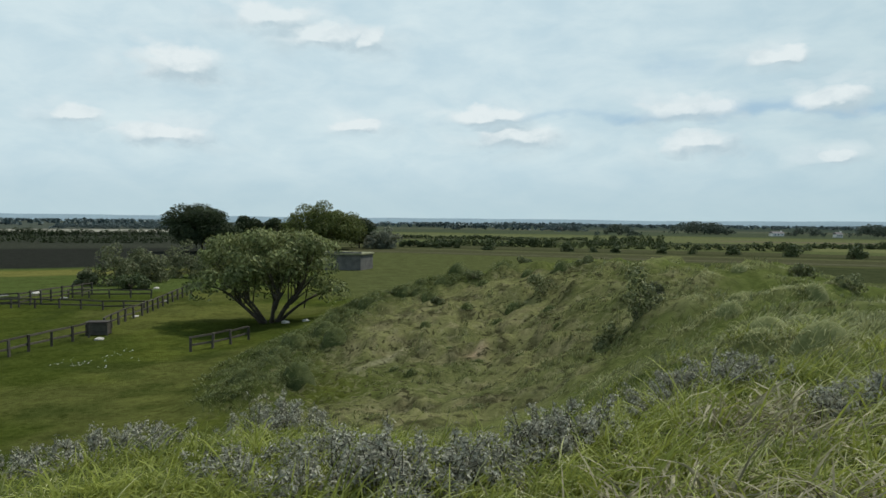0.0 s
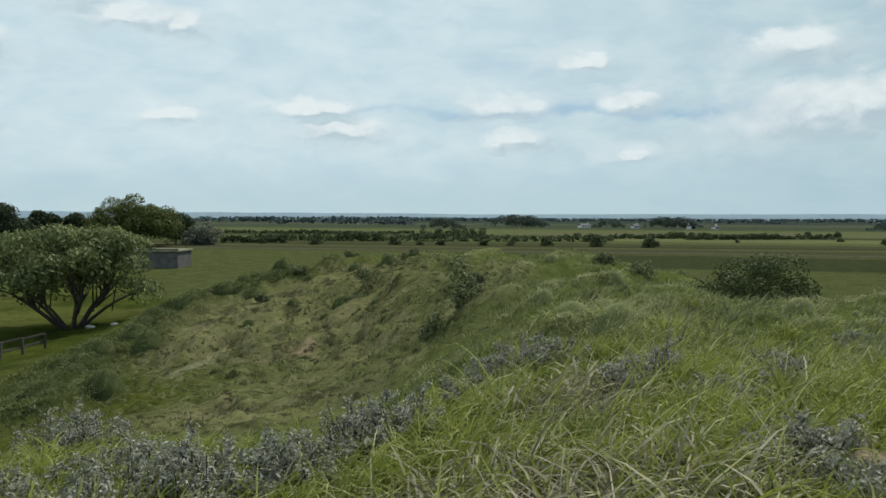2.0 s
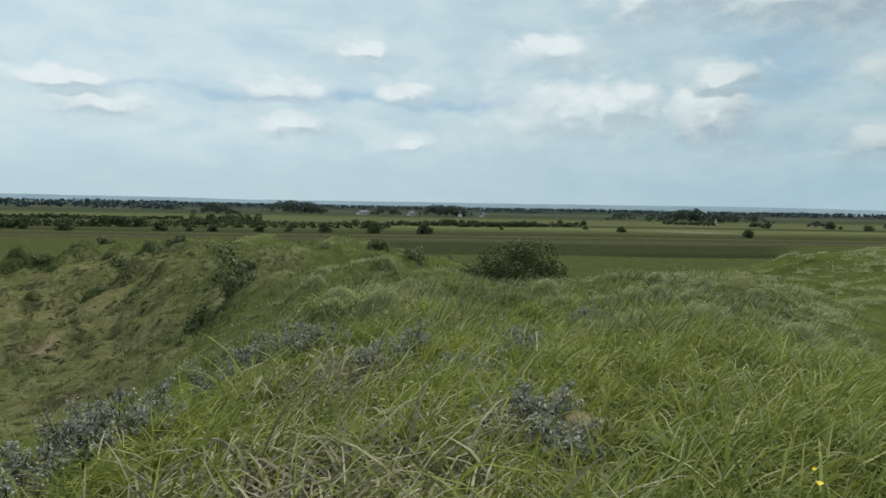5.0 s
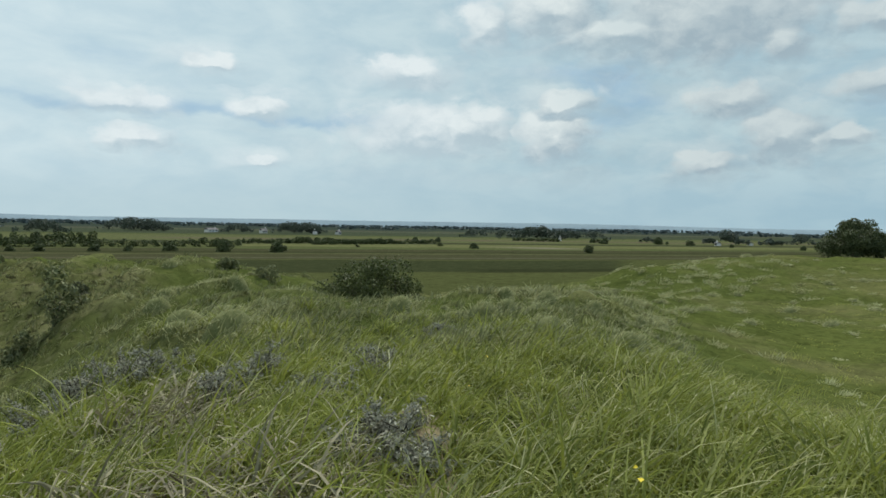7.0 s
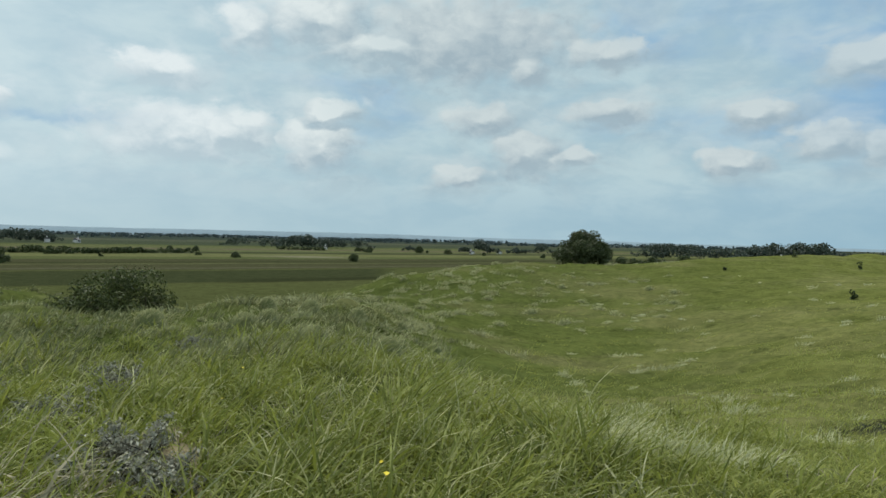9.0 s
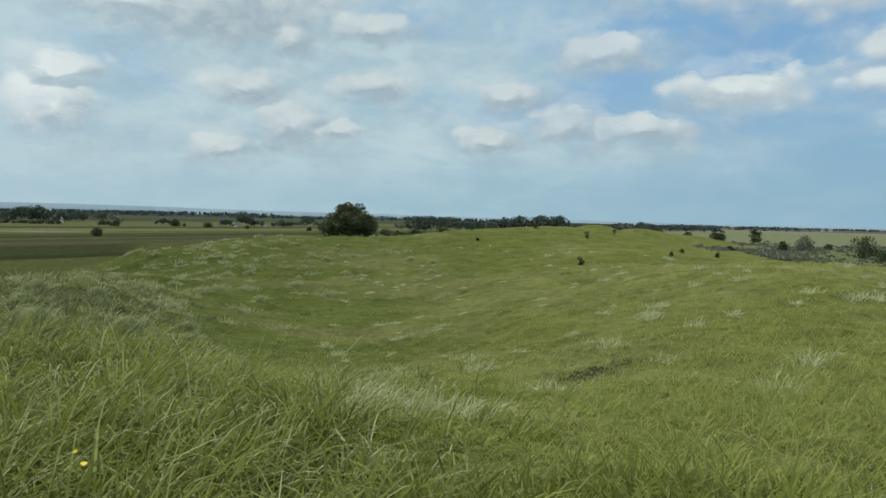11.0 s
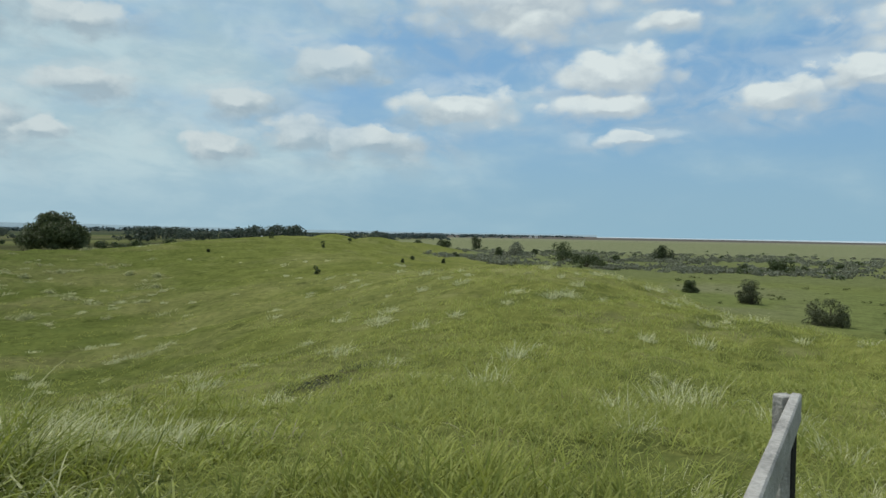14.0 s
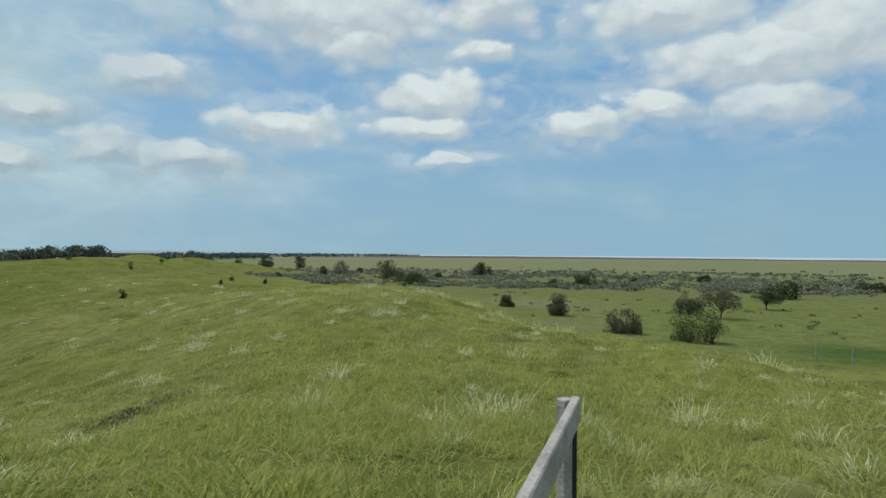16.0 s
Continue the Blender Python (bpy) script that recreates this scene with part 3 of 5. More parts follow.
def tube(path, radii, sides=6):
    """A tapered limb along a path: vertices and faces."""
    path = np.asarray(path, float)
    n = len(path)
    tan = np.gradient(path, axis=0)
    tan /= np.linalg.norm(tan, axis=1)[:, None] + 1e-9
    ref = np.where(np.abs(tan[:, 2:3]) > 0.9, [[1.0, 0, 0]], [[0, 0, 1.0]])
    u = np.cross(tan, ref)
    u /= np.linalg.norm(u, axis=1)[:, None] + 1e-9
    v = np.cross(tan, u)
    ang = np.arange(sides) / sides * 2 * np.pi
    ring = path[:, None] + np.asarray(radii)[:, None, None] * (np.cos(ang)[None, :, None] * u[:, None] + np.sin(ang)[None, :, None] * v[:, None])
    i = np.arange(n - 1)[:, None] * sides
    j = np.arange(sides)
    k = (j + 1) % sides
    f = np.stack([i + j, i + k, i + sides + k, i + sides + j], -1).reshape(-1, 4)
    return ring.reshape(-1, 3), f


def merge(pieces):
    verts, faces, base = [], [], 0
    for v, f in pieces:
        verts.append(v)
        faces.append(np.asarray(f) + base)
        base += len(v)
    return np.concatenate(verts), np.concatenate(faces)


def leaves(at, out, size, rs, long=1.7, hang=0.0, tumble=0.75):
    """Many small folded leaves at the given points, turned more or less outwards."""
    n = len(at)
    nrm = out + rs.normal(0, tumble, (n, 3))
    nrm /= np.linalg.norm(nrm, axis=1)[:, None] + 1e-9
    a = rs.normal(0, 1, (n, 3))
    a[:, 2] -= hang
    a -= nrm * (a * nrm).sum(1)[:, None]
    a /= np.linalg.norm(a, axis=1)[:, None] + 1e-9
    b = np.cross(nrm, a)
    s = (size * rs.uniform(0.6, 1.35, n))[:, None]
    p0, p2 = at - a * s * long * 0.5, at + a * s * long * 0.5
    p1, p3 = at + b * s * 0.5 + nrm * s * 0.15, at - b * s * 0.5 + nrm * s * 0.15
    v = np.stack([p0, p1, p2, p3], 1).reshape(-1, 3)
    return v, np.arange(4 * n).reshape(-1, 4)


def lobed_crown(rs, n_lobes, wide, deep, bottom, top, lobe, dome=0.6):
    """Centres and radii of the lobes that make up a crown, filling exactly that width, depth and height."""
    ang = rs.rand(n_lobes) * 2 * math.pi
    q = np.sqrt(rs.uniform(0.0, 1.0, n_lobes))
    cap = np.sqrt(np.maximum(1 - q ** 2, 0)) ** dome
    t = rs.rand(n_lobes) ** 0.8 if bottom < 0.7 else 1 - rs.rand(n_lobes) ** 1.6 * 0.9
    pos = np.stack([np.cos(ang) * q * wide, np.sin(ang) * q * deep, -0.2 + (cap + 0.2) * t], 1)
    rad = lobe * rs.uniform(0.7, 1.25, n_lobes)
    h = top - bottom
    pos[:, 2] *= max(h - 1.4 * lobe, h * 0.4)
    lo, hi = (pos - rad[:, None] * [1, 1, 0.85]).min(0), (pos + rad[:, None] * [1, 1, 0.85]).max(0)
    k = np.array([2 * wide, 2 * deep, h]) / (hi - lo)
    pos = (pos - (lo + hi) / 2) * k
    pos[:, 2] += (bottom + top) / 2
    return pos, rad * k.mean()


def on_lobes(rs, pos, rad, n, flat=0.8, under=0.6):
    """Points spread over the outsides of the lobes, thinning out beneath."""
    pick = rs.choice(len(rad), n, p=rad ** 2 / (rad ** 2).sum())
    d = rs.normal(0, 1, (n, 3))
    d /= np.linalg.norm(d, axis=1)[:, None]
    d[:, 2] = np.where((d[:, 2] < -0.2) & (rs.rand(n) < under), -d[:, 2], d[:, 2])
    k = rs.uniform(0.45, 1.08, n) ** 0.6
    return pos[pick] + d * (rad[pick] * k)[:, None] * [1, 1, flat], d


# ---------------------------------------------------------------- ground, sea, hills
def ground_material():
    m = bpy.data.materials.new("turf_and_fields")
    m.use_nodes = True
    g = Graph(m.node_tree)
    tint = g.node("ShaderNodeVertexColor")
    tint.layer_name = "cover"
    co = g.node("ShaderNodeTexCoord").outputs["Object"]
    a = g.noise(co, 0.35, 6, 0.65).outputs[0]
    b = g.noise(co, 2.2, 6, 0.7, 0.5).outputs[0]
    c = g.noise(co, 16.0, 4, 0.7).outputs[0]
    v = g.math("ADD", g.math("MULTIPLY", g.step(a, 0.3, 0.7), 0.4), g.math("ADD", g.math("MULTIPLY", g.step(b, 0.3, 0.7), 0.6), g.math("MULTIPLY", c, 0.5)))
    col = g.mix(1.0, tint.outputs[0], g.mix(g.step(v, 0.25, 1.2), (0.70, 0.71, 0.68, 1), (1.3, 1.27, 1.26, 1)), "MULTIPLY")
    dry = g.step(g.noise(co, 0.9, 5, 0.7, 1.0).outputs[0], 0.56, 0.72, 0.0, 0.35)
    col = g.mix(dry, col, g.mix(1.0, col, (1.5, 1.3, 1.25, 1), "MULTIPLY"))
    # small pits given by their shade alone, multiplied into the colour
    pit_shade = g.step(g.noise(co, 1.15, 4, 0.65, 0.8).outputs[0], 0.42, 0.33, 0.0, 0.6)
    col = g.mix(pit_shade, col, g.mix(1.0, col, (0.42, 0.46, 0.42, 1), "MULTIPLY"))
    worn = tint.outputs["Alpha"]
    pale = g.math("MULTIPLY", g.step(g.noise(co, 1.9, 5, 0.7, 0.6).outputs[0], 0.50, 0.66, 0.0, 0.55), worn)
    col = g.mix(pale, col, (0.175, 0.165, 0.095, 1))
    # dark crevices of the blow-out: shade mixed into the colour, no depth
    crevice_shade = g.math("MULTIPLY", g.step(g.noise(co, 2.1, 5, 0.68, 0.6).outputs[0], 0.45, 0.39, 0.0, 0.9), worn)
    col = g.mix(crevice_shade, col, (0.026, 0.026, 0.013, 1))
    h = g.math("ADD", g.math("MULTIPLY", b, 1.0), g.math("MULTIPLY", c, 0.35))
    relief = g.node("ShaderNodeBump", {"Strength": 0.7, "Distance": 0.18, "Height": h}).outputs[0]
    s = g.node("ShaderNodeBsdfPrincipled", {"Base Color": col, "Roughness": 1.0, "Specular IOR Level": 0.0, "Normal": relief})
    g.node("ShaderNodeOutputMaterial", {"Surface": s.outputs[0]})
    return m


def build_ground():
    az = np.concatenate([np.arange(-46, 164, 0.42), np.arange(166, 312, 2.0)])
    near = 0.25 * 1.35 ** np.arange(7)
    mid = np.exp(np.linspace(np.log(1.9), np.log(90), 280))
    far = 9.4 / np.radians(np.linspace(np.degrees(9.4 / 92), 0.112, 130))
    rr = np.concatenate([near, mid, far])
    a, r = np.meshgrid(np.radians(az), rr, indexing="ij")
    x, y = r * np.sin(a), r * np.cos(a)
    z = ground_z(x, y)
    na, nr = x.shape
    verts = np.concatenate([np.stack([x, y, z], -1).reshape(-1, 3), [[0, 0, float(ground_z(0.0, 0.0))]]])
    i, j = np.meshgrid(np.arange(na), np.arange(nr - 1), indexing="ij")
    k = (i + 1) % na
    quads = np.stack([i * nr + j, i * nr + j + 1, k * nr + j + 1, k * nr + j], -1).reshape(-1, 4)
    i = np.arange(na)
    fan = np.stack([np.full(na, na * nr), i * nr, ((i + 1) % na) * nr], -1)
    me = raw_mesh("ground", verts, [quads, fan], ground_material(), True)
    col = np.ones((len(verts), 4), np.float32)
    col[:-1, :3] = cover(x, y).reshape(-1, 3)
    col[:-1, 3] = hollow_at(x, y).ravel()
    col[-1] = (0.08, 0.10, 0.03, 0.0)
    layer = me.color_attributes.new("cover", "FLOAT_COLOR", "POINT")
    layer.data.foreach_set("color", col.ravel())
    tagged(new("ground", me), "rough grassy dunes running out into flat fields and saltmarsh", "ground", kind="structure")


build_ground()


def build_sea():
    """Shallow water and wet sand at the rim of the marsh, and the low hills inland."""
    m = bpy.data.materials.new("shallow_sea")
    m.use_nodes = True
    g = Graph(m.node_tree)
    co = g.node("ShaderNodeTexCoord").outputs["Object"]
    n = g.noise(g.vec("MULTIPLY", co, (0.002, 0.002, 0)).outputs[0], 1.0, 4, 0.6).outputs[0]
    col = g.mix(g.step(n, 0.4, 0.6), (0.28, 0.33, 0.36, 1), (0.44, 0.49, 0.51, 1))
    s = g.node("ShaderNodeBsdfPrincipled", {"Base Color": col, "Roughness": 0.35})
    g.node("ShaderNodeOutputMaterial", {"Surface": s.outputs[0]})
    az = np.radians(np.linspace(118, 200, 90))
    inner = 1850 + 1000 * ramp(150 - np.degrees(az), 0, 30) + 160 * vnoise(np.degrees(az), 0 * az, 5, 2)
    rows = [np.stack([r * np.sin(az), r * np.cos(az), np.full(len(az), 0.6)], -1) for r in (inner, inner * 0 + 3400, inner * 0 + 4780)]
    n = len(az)
    i = np.arange(n - 1)
    f = np.concatenate([np.stack([k * n + i, k * n + n + i, k * n + n + i + 1, k * n + i + 1], -1) for k in (0, 1)])
    tagged(new("water", raw_mesh("water", np.concatenate(rows), f[:, ::-1], m)), "pale strip of sea beyond the saltmarsh", "water", kind="structure")
    az = np.linspace(-60, 118, 500)
    a = np.radians(az)
    top = 11 + 26 * ramp(112 - az, 0, 60) * (0.55 + 0.9 * fbm(az, az * 0, 14, 3)) + 3 * fbm(az, az * 0, 2.0, 8)
    r = 4720.0
    low = np.stack([r * np.sin(a), r * np.cos(a), a * 0 - 4], -1)
    high = np.stack([(r + 60) * np.sin(a), (r + 60) * np.cos(a), top], -1)
    back = np.stack([(r + 200) * np.sin(a), (r + 200) * np.cos(a), a * 0 - 4], -1)
    n = len(a)
    i = np.arange(n - 1)
    f = np.concatenate([np.stack([k * n + i, k * n + i + 1, k * n + n + i + 1, k * n + n + i], -1) for k in (0, 1)])
    tagged(new("backdrop", raw_mesh("backdrop", np.concatenate([low, high, back]), f, M_HAZYHILLS, True)), "low hills along the horizon, blue with painted haze", "hills", kind="structure")


build_sea()


# ---------------------------------------------------------------- trees and shrubs
def limb_path(p, q, rs, sag=0.12, n=6):
    p, q = np.asarray(p, float), np.asarray(q, float)
    t = np.linspace(0, 1, n)[:, None]
    mid = (p + q) / 2 + rs.normal(0, 1, 3) * np.linalg.norm(q - p) * sag + [0, 0, np.linalg.norm((q - p)[:2]) * 0.12]
    return p * (1 - t) ** 2 + 2 * mid * t * (1 - t) + q * t ** 2


def tree(name, at, wide, deep, height, bottom, seed, leaf_mat, label, category="tree", lobes=26, lobe=0.3, n=7000, leaf=0.16,
         stems=1, trunk=0.25, splay=0.25, turn=0.0, group="", long=1.7, hang=0.0, fork=0.35, dome=0.6, flat=0.85):
    """A tree or shrub: stems that fork into limbs, and a crown of leafy lobes."""
    rs = np.random.RandomState(seed)
    ob = thing(name, at, label, category, group, turn=turn)
    if bottom < 0.45:
        bottom -= 0.25 * height
    pos, rad = lobed_crown(rs, lobes, wide / 2, deep / 2, bottom, height, lobe * min(wide, deep) / 2 + 0.12 * (height - bottom), dome)
    p, d = on_lobes(rs, pos, rad, n, flat, 0.6 if bottom > 0.4 else 0.15)
    v, f = leaves(p, d, leaf, rs, long, hang, 0.5)
    part("crown", raw_mesh("crown", v, f, leaf_mat), ob)
    heads = []
    for s in range(stems):
        ang = 2 * math.pi * (s + rs.rand() * 0.6) / stems
        foot = np.array([math.cos(ang), math.sin(ang), 0]) * (trunk * 3.2 if stems > 1 else 0.0) - [0, 0, 0.15]
        out = np.array([math.cos(ang) * wide, math.sin(ang) * deep, 0]) * splay * rs.uniform(0.5, 1.2) if stems > 1 else rs.normal(0, 0.05, 3) * wide
        head = np.array([out[0], out[1], bottom + (height - bottom) * fork])
        heads.append((foot, head))
    owner = np.argmin([[np.linalg.norm((c - h)[:2]) for _, h in heads] for c in pos], axis=1)
    for s, (foot, head) in enumerate(heads):
        r0 = trunk * rs.uniform(0.7, 1.1)
        pieces = [tube(limb_path(foot, head, rs, 0.06, 7), np.linspace(r0, r0 * 0.5, 7) * np.where(np.arange(7) == 0, 1.35, 1), 7)]
        for c, q in zip(pos[owner == s], rad[owner == s]):
            start = foot + (head - foot) * rs.uniform(0.45, 1.0)
            pieces.append(tube(limb_path(start, c, rs, 0.08, 5), np.linspace(r0 * 0.42, r0 * 0.08, 5), 5))
        sv, sf = merge(pieces)
        part("stem" if stems > 1 else "trunk", raw_mesh("stem", sv, sf, M_BARK, True), ob)
    return ob


RSH = np.random.RandomState(33)


def place(az, r, sink=0.05):
    x, y, z = spot(az, r)
    return x, y, z - sink


# the spreading willow at the foot of the dune
tree("willow_tree", place(-14.1, 64.8), 14.8, 12.0, 9.0, 1.5, 14, M_WILLOW, "spreading green willow with many leaning stems in a meadow",
     lobes=74, lobe=0.13, n=19000, leaf=0.17, stems=8, trunk=0.19, splay=0.36, long=2.3, hang=0.4, fork=0.2, dome=0.35, flat=0.75)

# tall dark trees by the old concrete hut
tree("sycamore_tree", place(-19.4, 214), 24.5, 18, 15.0, 0.5, 21, M_DARKTREE, "dense dark round-headed broadleaf tree by a meadow", lobes=70, lobe=0.22, n=24000, leaf=0.36, trunk=0.5, dome=1.0)
tree("sycamore_tree", place(-10.1, 236), 32, 20, 16.8, 0.5, 22, M_TOPTREE, "broad domed tree with a yellow-green sunlit top", lobes=90, lobe=0.19, n=26000, leaf=0.36, trunk=0.6, dome=1.0)
# added dark tree that stands in for the dome's shaded right underside
tree("sycamore_tree", place(-7.0, 252), 13, 12, 12.0, 0.5, 23, M_DARKTREE, "dark tree added for the shaded right underside of the domed tree", lobes=26, lobe=0.28, n=5000, leaf=0.5, trunk=0.4)
tree("thorn_tree", place(-15.8, 240), 11, 10, 11.5, 0.5, 24, M_DARKTREE, "dark green tree between two larger ones", lobes=24, lobe=0.28, n=4000, leaf=0.5, trunk=0.35)
tree("thorn_tree", place(-14.0, 240), 9, 9, 11.0, 0.5, 25, M_DARKTREE, "dark green tree between two larger ones", lobes=24, lobe=0.28, n=4000, leaf=0.5, trunk=0.35)
tree("sallow_bush", place(-5.0, 243), 14, 10, 8.2, 0.1, 26, M_SCRUB, "rounded grey-green sallow beside the tall trees", "bush", lobes=26, lobe=0.26, n=4500, leaf=0.42, trunk=0.2)

# shrubs round the paddock
for k, (az, r, w, h) in enumerate([(-25.6, 107, 6.2, 6.2), (-22.9, 112, 5.5, 4.8), (-21.0, 121, 7, 6.5), (-24.3, 101, 5.2, 2.2),
                                   (-27.5, 110, 3.4, 2.6), (-19.0, 118, 6, 5.4), (-23.9, 118, 4.5, 5.4)]):
    tree("sallow_bush", place(az, r), w, w * 0.85, h, 0.1, 30 + k, M_SALLOW if k != 3 else M_SHRUB, "grey-green bushy shrub beside a paddock fence", "bush", lobes=26, lobe=0.2,
         n=2200, leaf=0.22, stems=3, trunk=0.09, group="shrubs by the paddock")

# dark bushes on the far lip of the blow-out
tree("elder_bush", place(16.2, 34.0, 0.3), 1.9, 1.7, 2.9, 0.25, 41, M_ELDER, "ragged dark green elder bush on a dune slope", "bush", lobes=12, lobe=0.18, n=1100, leaf=0.13, stems=4, trunk=0.06, long=1.5)
tree("elder_bush", place(13.2, 33.8, 0.2), 1.2, 1.1, 1.5, 0.0, 42, M_ELDER, "low dark green bush on a dune slope", "bush", lobes=9, lobe=0.3, n=900, leaf=0.1, stems=3, trunk=0.04)
tree("elder_bush", place(17.4, 36.0, 0.3), 1.3, 1.2, 2.3, 0.1, 43, M_DUSKSHRUB, "thin grey-green bush on a dune slope", "bush", lobes=12, lobe=0.26, n=1100, leaf=0.09, stems=4, trunk=0.05)
for k, (az, r, w, h) in enumerate([(8.1, 50.5, 2.1, 1.7), (10.2, 62, 2.3, 1.0), (11.6, 60, 1.6, 0.9), (-0.4, 51.5, 1.3, 0.7), (6.8, 64, 1.5, 0.7),
                                   (9.0, 55, 1.0, 0.7), (27.5, 47, 1.6, 0.9), (30.5, 46, 1.8, 1.0), (2.6, 58, 1.8, 0.8)]):
    tree("low_bush", place(az, r, 0.1), w, w * 0.8, h, 0.0, 50 + k, M_ELDER, "low dark bush in the dune grass", "bush", lobes=9, lobe=0.4, n=900, leaf=0.09, stems=2, trunk=0.03, group="low bushes on the dune")

# thicket in the dip
tree("hawthorn_thicket", place(39.0, 44, 0.5), 8.6, 5.6, 4.2, 0.0, 61, M_THICKET, "broad low hawthorn thicket in a dip of the dunes", "bush", lobes=50, lobe=0.2, n=17000, leaf=0.10, dome=0.45, stems=6, trunk=0.08, splay=0.3, long=1.6)

# round tree beyond the ridge, with scrub at its foot
tree("sycamore_tree", place(75.8, 240), 25, 20, 14.2, 0.5, 62, M_ROUNDTREE, "dense dark round tree beyond a grassy ridge", lobes=90, lobe=0.17, n=22000, leaf=0.36, trunk=0.5, dome=0.85)
for k, (az, r, w, h) in enumerate([(78.6, 250, 9, 5.2), (79.9, 255, 8, 4.6), (81.5, 260, 10, 5.6), (83.4, 262, 9, 6.0), (85.0, 270, 8, 5.0), (77.6, 235, 6, 4.5)]):
    tree("thorn_bush", place(az, r), w, w * 0.8, h, 0.0, 70 + k, M_SHRUB, "dark thorn bush behind a grassy ridge", "bush", lobes=16, lobe=0.32, n=1600, leaf=0.4, trunk=0.12, group="thorns behind the ridge")

# hawthorns on the slack below the seaward dune
for k, (az, r, w, h, m, b) in enumerate([
        (134.6, 80, 4.6, 3.3, M_DUSKSHRUB, 0.2), (140.3, 75, 6.6, 4.0, M_BRIGHTSHRUB, 0.0), (142.0, 110, 7.6, 5.2, M_DUSKSHRUB, 0.9),
        (145.2, 132, 6.0, 4.2, M_SHRUB, 0.8), (146.2, 168, 8.5, 4.8, M_SHRUB, 0.2), (129.4, 104, 4.8, 4.0, M_DUSKSHRUB, 0.1),
        (125.2, 119, 3.2, 2.4, M_SHRUB, 0.0), (123.3, 282, 10, 7.0, M_DARKTREE, 0.3), (115.4, 246, 12, 8.0, M_SHRUB, 0.2),
        (117.8, 200, 10, 4.6, M_SHRUB, 0.0), (131.6, 205, 7.5, 4.6, M_SHRUB, 0.0), (152.1, 212, 9, 3.0, M_SHRUB, 0.0),
        (140.8, 258, 5.0, 3.2, M_SHRUB, 0.0), (108.1, 430, 9, 9.0, M_DARKTREE, 0.3), (111.4, 300, 9, 7.0, M_SCRUB, 0.0),
        (139.6, 116, 6.0, 4.4, M_DUSKSHRUB, 0.2), (105.5, 330, 9, 4.0, M_SHRUB, 0.0), (110.0, 280, 4, 4.5, M_SHRUB, 0.0)]):
    tree("hawthorn_tree", place(az, r), w, w * 0.85, h * 0.9, b, 90 + k, m, "wind-shaped hawthorn on a grassy slack" if r < 175 else "dark thorn bush on the saltmarsh edge", "tree" if b > 0.4 else "bush",
         lobes=34, lobe=0.2, n=6000 if r < 150 else 1800, leaf=0.09 if r < 150 else 0.32, stems=1 if b > 0.4 else 3, trunk=0.16, fork=0.2, group="thorns on the slack")


def far_bush_kinds():
    """Three bushes to be repeated over the distant fields."""
    kinds = []
    for k, (w, h) in enumerate([(5.0, 3.6), (6.2, 4.4), (4.2, 4.6)]):
        kinds.append(tree("field_bush", place(22.9 + k * 4.1, 237 - 3 * k), w, w * 0.9, h, 0.0, 140 + k, M_SHRUB, "round dark bush on the edge of a field", "bush", lobes=12, lobe=0.38, n=800, leaf=0.38, stems=2,
                          trunk=0.1, group="bushes in the fields"))
    return kinds


BUSHES = far_bush_kinds()
RS = np.random.RandomState(5)


def field_bush(az, r, size=1.0, high=1.0):
    m = pose(*place(az, r), 0, 0, RS.uniform(0, 360)) @ Matrix.Diagonal((size * 0.85, size * 0.85, size * high * 0.75, 1))
    return copy_thing(BUSHES[RS.randint(3)], m)


for az, r, s in [(3.8, 240, 1.3), (10.3, 240, 1.25), (12.4, 238, 0.7), (14.2, 238, 0.9), (17.8, 236, 0.9), (20.0, 236, 0.7), (31.6, 240, 0.8),
                 (28.1, 300, 0.6), (47.3, 303, 1.05), (56.8, 280, 1.1), (44.5, 330, 0.6), (39.5, 400, 0.6), (42.4, 410, 1.1), (44.3, 415, 1.1), (37.6, 300, 0.5),
                 (72.5, 420, 0.9), (73.6, 430, 1.5), (64.6, 470, 1.2), (62.2, 500, 1.8), (58.0, 470, 1.6), (67.6, 450, 0.8), (-0.5, 250, 0.8), (1.2, 255, 0.7),
                 (103.2, 340, 1.0), (106.4, 260, 0.7), (113.0, 330, 0.9), (119.5, 260, 0.8), (121.0, 330, 0.5), (127.5, 330, 0.6), (135.5, 250, 0.7), (138.4, 300, 0.4),
                 (148.5, 230, 0.4), (150.0, 230, 0.5), (154.0, 260, 0.7), (125.8, 260, 0.5), (129.0, 215, 0.8), (133.2, 215, 0.6), (116.4, 226, 1.0)]:
    field_bush(az, r, s)

# little dark shrubs standing in the dune grass
for k, (az, r, h) in enumerate([(95.0, 58, 1.1), (91.3, 112, 1.7), (95.4, 100, 1.5), (97.6, 118, 1.4), (102.8, 84, 1.4), (105.4, 72, 0.9), (102.0, 66, 0.7), (86.5, 90, 0.7)]):
    tree("young_thorn", place(az, r), h * 0.5, h * 0.45, h * 0.7, 0.1, 160 + k, M_SHRUB, "small dark thorn standing in dune grass", "bush", lobes=6, lobe=0.36, n=190, leaf=0.1, trunk=0.03, group="young thorns on the dune")


